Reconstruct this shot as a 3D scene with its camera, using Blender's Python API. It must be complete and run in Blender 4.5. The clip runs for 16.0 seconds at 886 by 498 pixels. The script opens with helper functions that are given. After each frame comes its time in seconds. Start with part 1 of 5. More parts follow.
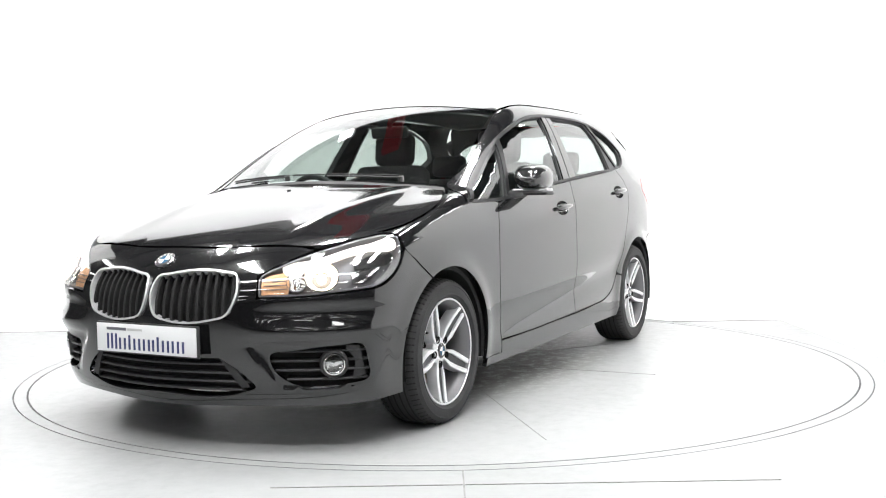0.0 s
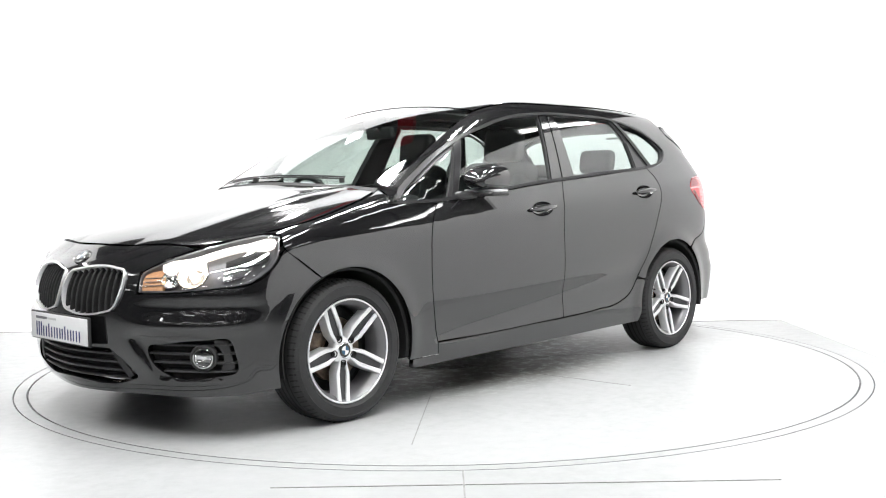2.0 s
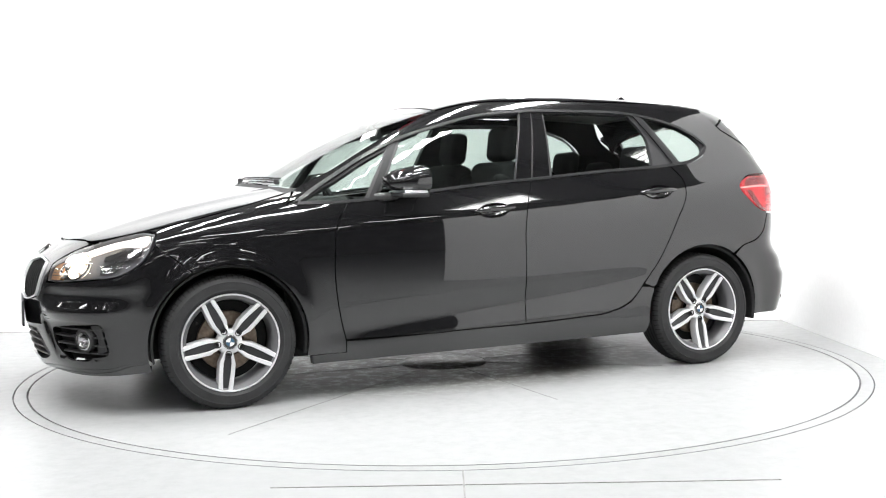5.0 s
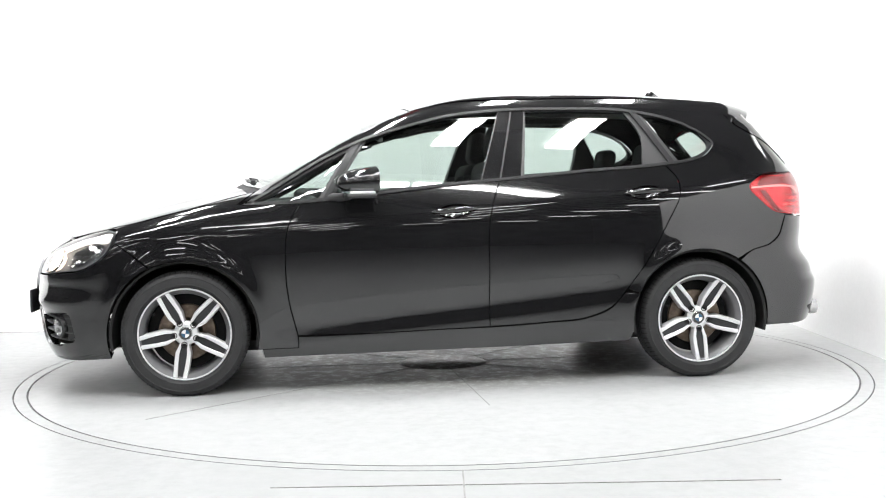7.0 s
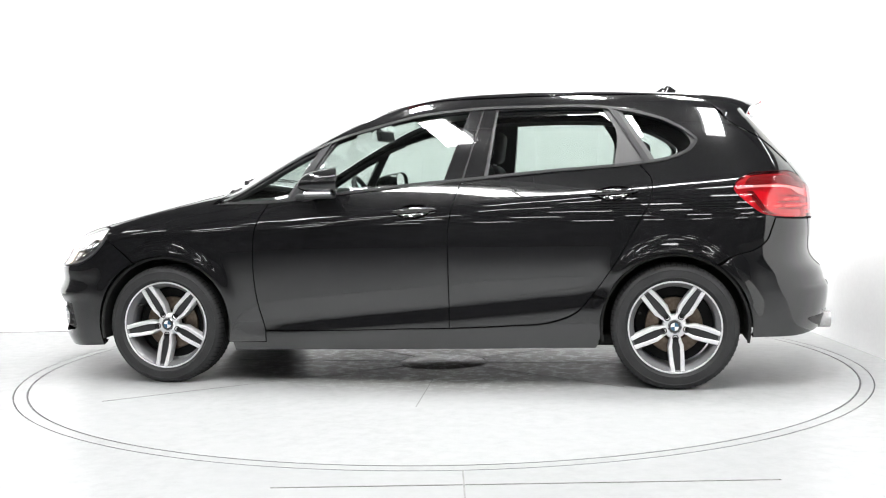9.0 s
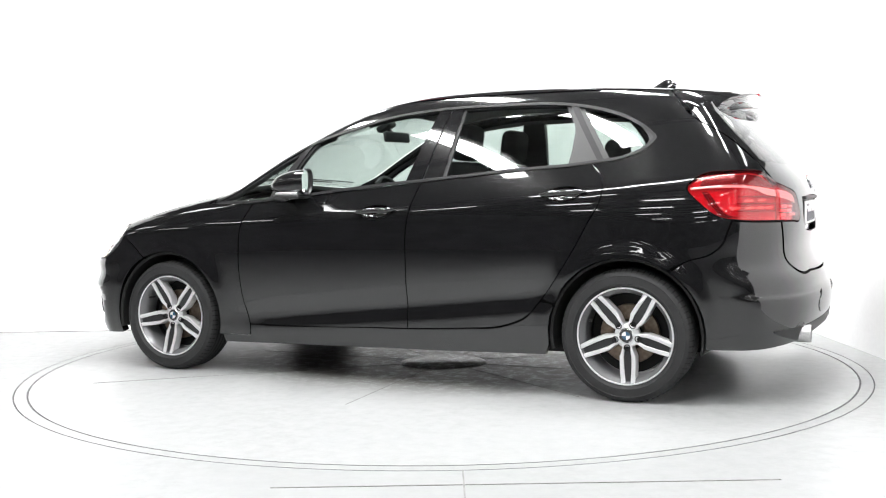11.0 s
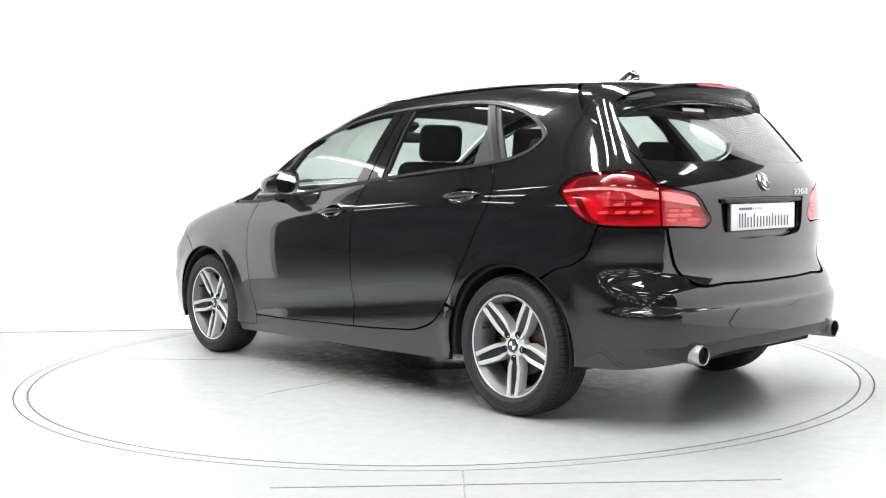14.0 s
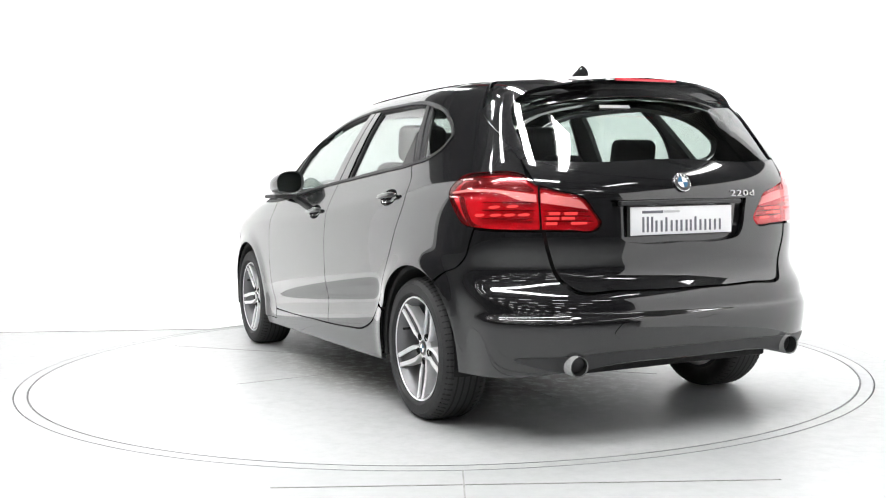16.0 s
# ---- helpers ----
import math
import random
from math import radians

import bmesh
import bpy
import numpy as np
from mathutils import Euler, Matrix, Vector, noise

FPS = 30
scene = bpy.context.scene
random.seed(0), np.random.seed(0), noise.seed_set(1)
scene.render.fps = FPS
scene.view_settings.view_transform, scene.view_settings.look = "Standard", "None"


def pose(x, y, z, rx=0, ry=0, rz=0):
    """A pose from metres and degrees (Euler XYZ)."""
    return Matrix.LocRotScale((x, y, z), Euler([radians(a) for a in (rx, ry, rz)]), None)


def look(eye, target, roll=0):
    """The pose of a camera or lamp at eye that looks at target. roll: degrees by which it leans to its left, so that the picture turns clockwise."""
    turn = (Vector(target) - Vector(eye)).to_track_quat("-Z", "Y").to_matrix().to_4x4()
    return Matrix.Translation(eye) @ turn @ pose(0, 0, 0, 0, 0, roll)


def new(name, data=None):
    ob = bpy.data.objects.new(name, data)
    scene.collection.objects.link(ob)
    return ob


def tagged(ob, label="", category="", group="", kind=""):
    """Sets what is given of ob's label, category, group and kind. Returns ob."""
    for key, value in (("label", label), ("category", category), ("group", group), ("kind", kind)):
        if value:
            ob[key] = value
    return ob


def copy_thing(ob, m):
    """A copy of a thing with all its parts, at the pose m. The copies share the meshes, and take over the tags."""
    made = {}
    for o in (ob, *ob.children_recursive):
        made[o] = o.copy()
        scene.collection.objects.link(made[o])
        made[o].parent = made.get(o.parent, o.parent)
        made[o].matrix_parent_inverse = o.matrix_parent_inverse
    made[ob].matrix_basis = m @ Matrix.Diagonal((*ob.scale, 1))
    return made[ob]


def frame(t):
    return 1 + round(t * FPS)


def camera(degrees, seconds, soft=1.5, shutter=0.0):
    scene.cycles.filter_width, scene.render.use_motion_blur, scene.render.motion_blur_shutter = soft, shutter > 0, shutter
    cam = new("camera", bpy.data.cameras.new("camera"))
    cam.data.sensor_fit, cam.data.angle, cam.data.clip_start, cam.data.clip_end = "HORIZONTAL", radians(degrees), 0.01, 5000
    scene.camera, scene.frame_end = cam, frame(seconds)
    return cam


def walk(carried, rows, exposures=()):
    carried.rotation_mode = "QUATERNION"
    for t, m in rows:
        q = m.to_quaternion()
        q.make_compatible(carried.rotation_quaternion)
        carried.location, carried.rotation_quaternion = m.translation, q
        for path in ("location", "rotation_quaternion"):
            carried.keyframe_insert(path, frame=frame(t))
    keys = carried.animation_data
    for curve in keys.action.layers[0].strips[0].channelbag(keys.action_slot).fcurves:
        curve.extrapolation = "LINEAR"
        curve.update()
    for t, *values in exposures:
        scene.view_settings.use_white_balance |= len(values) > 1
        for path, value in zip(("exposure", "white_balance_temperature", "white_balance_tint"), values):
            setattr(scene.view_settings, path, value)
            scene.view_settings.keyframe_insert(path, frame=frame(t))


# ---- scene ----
# The camera stands still before a turntable, about 6 m from its axis.
cam = camera(46.98, 16.0, soft=1.1)
EYE = (0.0, -5.9653, 1.0091)
AIM = (0.0012, -4.9653, 0.9515)
walk(cam, [(0.0, look(EYE, AIM, -0.912)), (16.0, look(EYE, AIM, -0.912))], exposures=[(0.0, 0.0), (16.0, 0.0)])


def heading(t):
    """The car's heading in degrees: the table turns almost evenly."""
    return 241.97 - 7.911 * t + 0.0025 * t * t


# ---- world and light ----
world = bpy.data.worlds.new("studio_world")
scene.world = world
world.use_nodes = True
world.node_tree.nodes["Background"].inputs[0].default_value = (1, 1, 1, 1)
world.node_tree.nodes["Background"].inputs[1].default_value = 0.05
# ---- the shape of the car's body, as one smooth field ----
def spline(xs, ys):
    """A natural cubic through the points, straight beyond its ends."""
    xs, ys = np.array(xs, float), np.array(ys, float)
    if xs[0] > xs[-1]:
        xs, ys = xs[::-1], ys[::-1]
    n, h = len(xs), np.diff(xs)
    a = np.eye(n)
    b = np.zeros(n)
    for i in range(1, n - 1):
        a[i, i - 1], a[i, i], a[i, i + 1] = h[i - 1], 2 * (h[i - 1] + h[i]), h[i]
        b[i] = 6 * ((ys[i + 1] - ys[i]) / h[i] - (ys[i] - ys[i - 1]) / h[i - 1])
    m = np.linalg.solve(a, b)

    def at(x):
        x = np.asarray(x, float)
        c = np.clip(x, xs[0], xs[-1])
        i = np.clip(np.searchsorted(xs, c) - 1, 0, n - 2)
        d, w = c - xs[i], h[i]
        s = (ys[i + 1] - ys[i]) / w - w * (2 * m[i] + m[i + 1]) / 6
        v = ys[i] + d * (s + d * (m[i] / 2 + d * (m[i + 1] - m[i]) / (6 * w)))
        slope = s + d * (m[i] + d * (m[i + 1] - m[i]) / (2 * w))
        return v + (x - c) * slope
    return at


def smax(a, b, r):
    return 0.5 * (a + b + np.sqrt((a - b) ** 2 + r * r))


BONNET = spline((1.0, 1.2, 1.4, 1.6, 1.8, 2.0, 2.12, 2.3), (1.055, 1.024, 0.984, 0.937, 0.884, 0.822, 0.770, 0.66))
SCREEN = spline((1.4, 1.2, 0.9, 0.6, 0.3, 0.0, -0.3, -0.6, -1.0, -1.4, -1.75, -2.0),
                (0.925, 1.018, 1.18, 1.335, 1.455, 1.527, 1.549, 1.552, 1.541, 1.513, 1.470, 1.42))
SIDE = spline((0.1, 0.18, 0.26, 0.38, 0.52, 0.70, 0.82, 0.92, 1.0, 1.1, 1.25, 1.44, 1.6),
              (0.83, 0.862, 0.877, 0.885, 0.893, 0.896, 0.892, 0.882, 0.866, 0.834, 0.772, 0.668, 0.548))
NOSE = spline((0.1, 0.18, 0.26, 0.4, 0.55, 0.64, 0.70, 0.76, 0.9), (2.09, 2.16, 2.20, 2.222, 2.225, 2.208, 2.176, 2.120, 1.99))
TAIL = spline((0.1, 0.2, 0.3, 0.42, 0.52, 0.59, 0.64, 0.75, 0.9, 1.02, 1.12, 1.3, 1.5),
              (2.0, 2.1, 2.15, 2.175, 2.17, 2.145, 2.105, 2.095, 2.095, 2.078, 2.012, 1.856, 1.685))
ARCH_R = 0.368
AXLE = 1.335
HUB_Z = 0.312


def field(x, y, z):
    """Below zero inside the body; about metres near its skin."""
    a = np.abs(y)
    # sides
    w = SIDE(z)
    w = w - 0.066 * np.clip(-x - 1.05, 0, 2) ** 2 - 0.03 * np.clip(x - 0.9, 0, 2) ** 2
    line = 0.895 - 0.075 * x + 0.01 * x * x
    over = 0.010 * np.logaddexp(0.0, (z - line) / 0.010)
    w = w - 0.030 * (1 - np.exp(-over / 0.13)) * 1.05
    low = 0.41 - 0.10 * x
    w = w - 0.014 * np.exp(-((z - low) / 0.07) ** 2) * (0.5 + 0.5 * np.tanh((0.95 - np.abs(x + 0.1)) / 0.15))
    for cx in (AXLE, -AXLE):
        d = np.hypot(x - cx, z - HUB_Z)
        w = w + 0.012 * np.exp(-((d - ARCH_R) / 0.06) ** 2)
    side = a - w
    # top: bonnet, screen, roof
    b = BONNET(x + 0.10 * a * a) - 0.065 * a * a + 0.010 * np.exp(-((a - 0.50 - 0.12 * (1.4 - x)) / 0.07) ** 2) * np.clip((2.0 - x) * 2, 0, 1)
    b = b + 0.030 * np.exp(-((x - 2.04) / 0.09) ** 2) * np.clip((a - 0.25) / 0.2, 0, 1)
    s = SCREEN(x + 0.34 * a * a) - 0.06 * a * a
    top = (z - smax(b, s, 0.012)) * 0.86
    # nose and tail
    shelf = 0.5 + 0.5 * np.tanh((a - 0.50) / 0.08)
    brow = (0.014 * np.exp(-((z - 0.478) / 0.030) ** 2) - 0.014 * np.exp(-((z - 0.548) / 0.035) ** 2)) * shelf
    front = x - (NOSE(z) - 0.22 * a * a - 0.42 * a ** 6 - 0.045 * (1 - np.exp(-(a / 0.33) ** 2)) + brow)
    # sunk panels round the side intakes, with a proud rib inside each
    sunk = (1 + np.tanh((a - 0.515 + 0.7 * (z - 0.30)) / 0.012)) * (1 - np.tanh((a - 0.79) / 0.05)) * (1 + np.tanh((z - 0.262) / 0.008)) * (1 - np.tanh((z - 0.432) / 0.010)) / 16
    front = front + 0.014 * sunk
    rear = -x - (TAIL(z) - 0.16 * a * a - 0.42 * a ** 6)
    rear = rear - 0.009 * np.tanh((0.505 - z) / 0.010) * np.exp(-((z - 0.505) / 0.09) ** 2)
    rear = rear * 0.95
    f = smax(side, top, 0.05)
    f = smax(f, front, 0.05)
    f = smax(f, rear, 0.04)
    return f


def solve_ray(o, d, far=2.6):
    lo, hi = np.zeros(len(o)), np.full(len(o), far)
    for _ in range(34):
        m = (lo + hi) / 2
        q = o + d * m[:, None]
        inside = field(q[:, 0], q[:, 1], q[:, 2]) < 0
        lo, hi = np.where(inside, m, lo), np.where(inside, hi, m)
    return o + d * lo[:, None]


def normals(p, e=2e-3):
    g = np.stack([field(*(p + np.eye(3)[i] * e).T) - field(*(p - np.eye(3)[i] * e).T) for i in range(3)], -1)
    return g / np.linalg.norm(g, axis=1)[:, None]


# Two ways to lay a flat outline on the body: round it (u along the left side, then round the nose or the tail), or from above.
UX, UR = 1.3, 0.85
U_NOSE, U_TAIL = UX + UR * math.pi / 2, -UX - UR * math.pi / 2


def ring_ray(uz):
    u, z = uz[:, 0], uz[:, 1]
    side = np.clip(u, -UX, UX)
    phi = (u - side) / UR
    o = np.stack([side, 0 * u, z], -1)
    d = np.stack([np.sin(phi), np.cos(phi), 0 * u], -1)
    return o, d


def on_ring(uz):
    return solve_ray(*ring_ray(np.asarray(uz, float)))


def on_top(xy):
    xy = np.asarray(xy, float)
    o = np.stack([xy[:, 0], xy[:, 1], 0 * xy[:, 0] + 0.3], -1)
    return solve_ray(o, np.tile((0.0, 0.0, 1.0), (len(xy), 1)))


def to_ring(p):
    """Back from the skin to round-the-body co-ordinates, for the left half."""
    x, y, z = np.asarray(p, float).T
    side = np.clip(x, -UX, UX)
    return np.stack([side + UR * np.arctan2(x - side, y), z], -1)
# ---- materials ----
def node(nt, kind, **values):
    n = nt.nodes.new(kind)
    for key, v in values.items():
        n.inputs[key.replace("_", " ")].default_value = v
    return n


def paint(name, color, rough=0.5, metal=0.0, grain=0.0, grain_size=80.0, stain=0.0, stain_size=3.0, bump=0.0, coat=0.0, emit=None, spec=0.5):
    """A surface with variation at two scales: fine grain and broad stains."""
    m = bpy.data.materials.new(name)
    m.use_nodes = True
    nt = m.node_tree
    p = nt.nodes["Principled BSDF"]
    p.inputs["Base Color"].default_value = (*color, 1)
    p.inputs["Roughness"].default_value = rough
    p.inputs["Metallic"].default_value = metal
    p.inputs["Specular IOR Level"].default_value = spec
    p.inputs["Coat Weight"].default_value = coat
    p.inputs["Coat Roughness"].default_value = 0.02
    p.inputs["Coat IOR"].default_value = 1.72
    if emit:
        p.inputs["Emission Color"].default_value = (*emit[:3], 1)
        p.inputs["Emission Strength"].default_value = emit[3]
    if grain or stain or bump:
        co = nt.nodes.new("ShaderNodeTexCoord")
        fine = node(nt, "ShaderNodeTexNoise", Scale=grain_size, Detail=5.0)
        broad = node(nt, "ShaderNodeTexNoise", Scale=stain_size, Detail=4.0, Roughness=0.6)
        nt.links.new(co.outputs["Object"], fine.inputs["Vector"])
        nt.links.new(co.outputs["Object"], broad.inputs["Vector"])
        last = None
        for tex, amount in ((fine, grain), (broad, stain)):
            if not amount:
                continue
            ramp = node(nt, "ShaderNodeMapRange")
            ramp.inputs["From Min"].default_value, ramp.inputs["From Max"].default_value = 0.3, 0.7
            ramp.inputs["To Min"].default_value, ramp.inputs["To Max"].default_value = 1 - amount, 1 + amount * 0.5
            nt.links.new(tex.outputs[0], ramp.inputs["Value"])
            mix = nt.nodes.new("ShaderNodeVectorMath")
            mix.operation = "SCALE"
            if last:
                nt.links.new(last, mix.inputs[0])
            else:
                mix.inputs[0].default_value = color
            nt.links.new(ramp.outputs[0], mix.inputs["Scale"])
            last = mix.outputs[0]
        if last:
            nt.links.new(last, p.inputs["Base Color"])
        if bump:
            b = node(nt, "ShaderNodeBump", Strength=bump, Distance=0.002)
            nt.links.new(fine.outputs[0], b.inputs["Height"])
            nt.links.new(b.outputs[0], p.inputs["Normal"])
    return m


def pane_glass(name, tint, gloss_tint=(1, 1, 1), ior=1.5, rough=0.0):
    """A thin sheet of glass: tinted clear, with a glossy skin."""
    m = bpy.data.materials.new(name)
    m.use_nodes = True
    nt = m.node_tree
    nt.nodes.remove(nt.nodes["Principled BSDF"])
    clear, gloss, mix = nt.nodes.new("ShaderNodeBsdfTransparent"), nt.nodes.new("ShaderNodeBsdfGlossy"), nt.nodes.new("ShaderNodeMixShader")
    clear.inputs[0].default_value = (*tint, 1)
    gloss.inputs[0].default_value = (*gloss_tint, 1)
    gloss.inputs["Roughness"].default_value = rough
    facing = node(nt, "ShaderNodeLayerWeight", Blend=0.5)
    power, scale = nt.nodes.new("ShaderNodeMath"), nt.nodes.new("ShaderNodeMath")
    power.operation, scale.operation = "POWER", "MULTIPLY_ADD"
    power.inputs[1].default_value = 4.0
    scale.inputs[1].default_value, scale.inputs[2].default_value = 0.9, ((ior - 1) / (ior + 1)) ** 2 * 1.8
    scale.use_clamp = True
    nt.links.new(facing.outputs["Facing"], power.inputs[0])
    nt.links.new(power.outputs[0], scale.inputs[0])
    nt.links.new(scale.outputs[0], mix.inputs[0])
    nt.links.new(clear.outputs[0], mix.inputs[1])
    nt.links.new(gloss.outputs[0], mix.inputs[2])
    nt.links.new(mix.outputs[0], nt.nodes["Material Output"].inputs[0])
    return m


M_BODY = paint("black_car_paint", (0.0075, 0.0075, 0.0082), 0.16, grain=0.25, grain_size=900, coat=1.0, spec=0.1)
M_TRIM = paint("black_satin_plastic", (0.024, 0.024, 0.025), 0.42, grain=0.2, grain_size=300, bump=0.05)
M_PLASTIC = paint("dark_grained_plastic", (0.022, 0.022, 0.023), 0.62, grain=0.3, grain_size=400, bump=0.15)
M_DARK = paint("black_underbody", (0.008, 0.008, 0.008), 0.85, grain=0.3, grain_size=60, stain=0.3)
M_RUBBER = paint("tyre_rubber", (0.023, 0.023, 0.024), 0.72, grain=0.3, grain_size=250, stain=0.25, stain_size=12, bump=0.12)
M_SILVER = paint("machined_alloy", (0.78, 0.78, 0.79), 0.34, metal=0.45, grain=0.08, grain_size=300)
M_GREYRIM = paint("grey_painted_alloy", (0.032, 0.032, 0.034), 0.32, metal=0.3, grain=0.1, grain_size=200)
M_RIMSTEP = paint("mid_grey_alloy", (0.16, 0.16, 0.165), 0.35, metal=0.4, grain=0.1, grain_size=200)
M_STEEL = paint("rusty_brake_steel", (0.22, 0.17, 0.13), 0.45, metal=0.8, grain=0.3, grain_size=60, stain=0.35, stain_size=14)
M_PIPE = paint("dulled_exhaust_steel", (0.6, 0.6, 0.6), 0.24, metal=0.6, grain=0.1, stain=0.2, stain_size=20)
M_CHROME = paint("bright_chrome", (0.86, 0.86, 0.87), 0.06, metal=1.0, grain=0.03, grain_size=100)
M_BRIGHT = paint("hazed_chrome_trim", (0.82, 0.82, 0.83), 0.2, metal=0.5, grain=0.04, grain_size=120)
M_SATIN = paint("satin_aluminium", (0.58, 0.58, 0.59), 0.3, metal=1.0, grain=0.05, grain_size=200)
M_REFLECTOR = paint("lamp_reflector", (0.8, 0.8, 0.8), 0.12, metal=1.0, grain=0.05)
M_LAMPBACK = paint("lamp_housing_grey", (0.16, 0.16, 0.165), 0.35, metal=0.3, grain=0.1)
M_BULB = paint("lit_headlamp_bulb", (1.0, 0.9, 0.75), 0.3, emit=(1.0, 0.78, 0.5, 30.0))
M_GLOW = paint("lit_lamp_bowl", (1.0, 0.95, 0.85), 0.3, emit=(1.0, 0.88, 0.72, 1.5))
M_AMBER = paint("amber_indicator_bowl", (0.75, 0.42, 0.22), 0.3, metal=0.3, grain=0.2, grain_size=90)
M_RED = paint("red_tail_lamp_plastic", (0.62, 0.020, 0.040), 0.12, coat=1.0, grain=0.15, grain_size=150)
M_REDDEEP = paint("deep_red_lamp_bowl", (0.12, 0.006, 0.010), 0.25, coat=0.6, grain=0.2, grain_size=120)
M_REDGLOW = paint("lit_red_light_bar", (0.9, 0.12, 0.12), 0.25, emit=(1.0, 0.35, 0.33, 0.22))
M_PINK = paint("pale_pink_lamp_bar", (0.9, 0.75, 0.72), 0.25, coat=0.8, grain=0.05)
M_PLATE = paint("white_number_plate", (0.78, 0.78, 0.79), 0.35, grain=0.03, grain_size=200, coat=0.3)
M_NAVY = paint("navy_plate_print", (0.03, 0.04, 0.13), 0.4)
M_GREYINK = paint("grey_plate_print", (0.12, 0.12, 0.14), 0.4)
M_PALEINK = paint("pale_plate_print", (0.5, 0.5, 0.5), 0.4)
M_BLUE = paint("badge_blue", (0.045, 0.12, 0.20), 0.2, coat=1.0)
M_WHITE = paint("badge_white", (0.8, 0.8, 0.8), 0.2, coat=1.0)
M_CLOTH = paint("charcoal_seat_cloth", (0.03, 0.03, 0.032), 0.9, grain=0.35, grain_size=260, bump=0.25)
M_LINING = paint("pale_grey_lining", (0.26, 0.26, 0.25), 0.9, grain=0.15, grain_size=300, bump=0.1)
M_DASH = paint("black_dashboard_plastic", (0.016, 0.016, 0.017), 0.6, grain=0.3, grain_size=300, bump=0.2)
M_GLASS = pane_glass("car_window_glass", (0.62, 0.68, 0.655))
M_MIRROR = paint("mirror_glass", (0.9, 0.9, 0.9), 0.02, metal=1.0)
M_LENS = pane_glass("clear_lamp_lens", (0.94, 0.94, 0.95))
M_REDLENS = pane_glass("red_lamp_lens", (1.0, 0.55, 0.56), ior=1.45)
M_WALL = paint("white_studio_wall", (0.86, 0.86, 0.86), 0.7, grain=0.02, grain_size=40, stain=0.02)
M_RED_STEEL = paint("red_painted_steel", (0.42, 0.02, 0.03), 0.5, grain=0.1)
M_STEEL_DARK = paint("dark_roof_steel", (0.09, 0.09, 0.09), 0.6, grain=0.2)
M_CEIL = paint("grey_roof_sheet", (0.17, 0.169, 0.164), 0.7, grain=0.1, stain=0.2, stain_size=0.6)
M_HALL = paint("grey_hall_wall", (0.24, 0.24, 0.245), 0.8, grain=0.2, stain=0.3, stain_size=0.8)
M_TUBE = paint("fluorescent_tube", (1, 1, 1), 0.5, emit=(1.0, 1.0, 1.0, 12.0))
M_GAP = paint("dark_floor_gap", (0.15, 0.15, 0.15), 0.9, grain=0.2)
M_SEAM = paint("grey_floor_seam", (0.30, 0.30, 0.29), 0.85, grain=0.3, grain_size=30)
M_MARK = paint("worn_floor_mark", (0.38, 0.37, 0.34), 0.7, grain=0.4, grain_size=40)


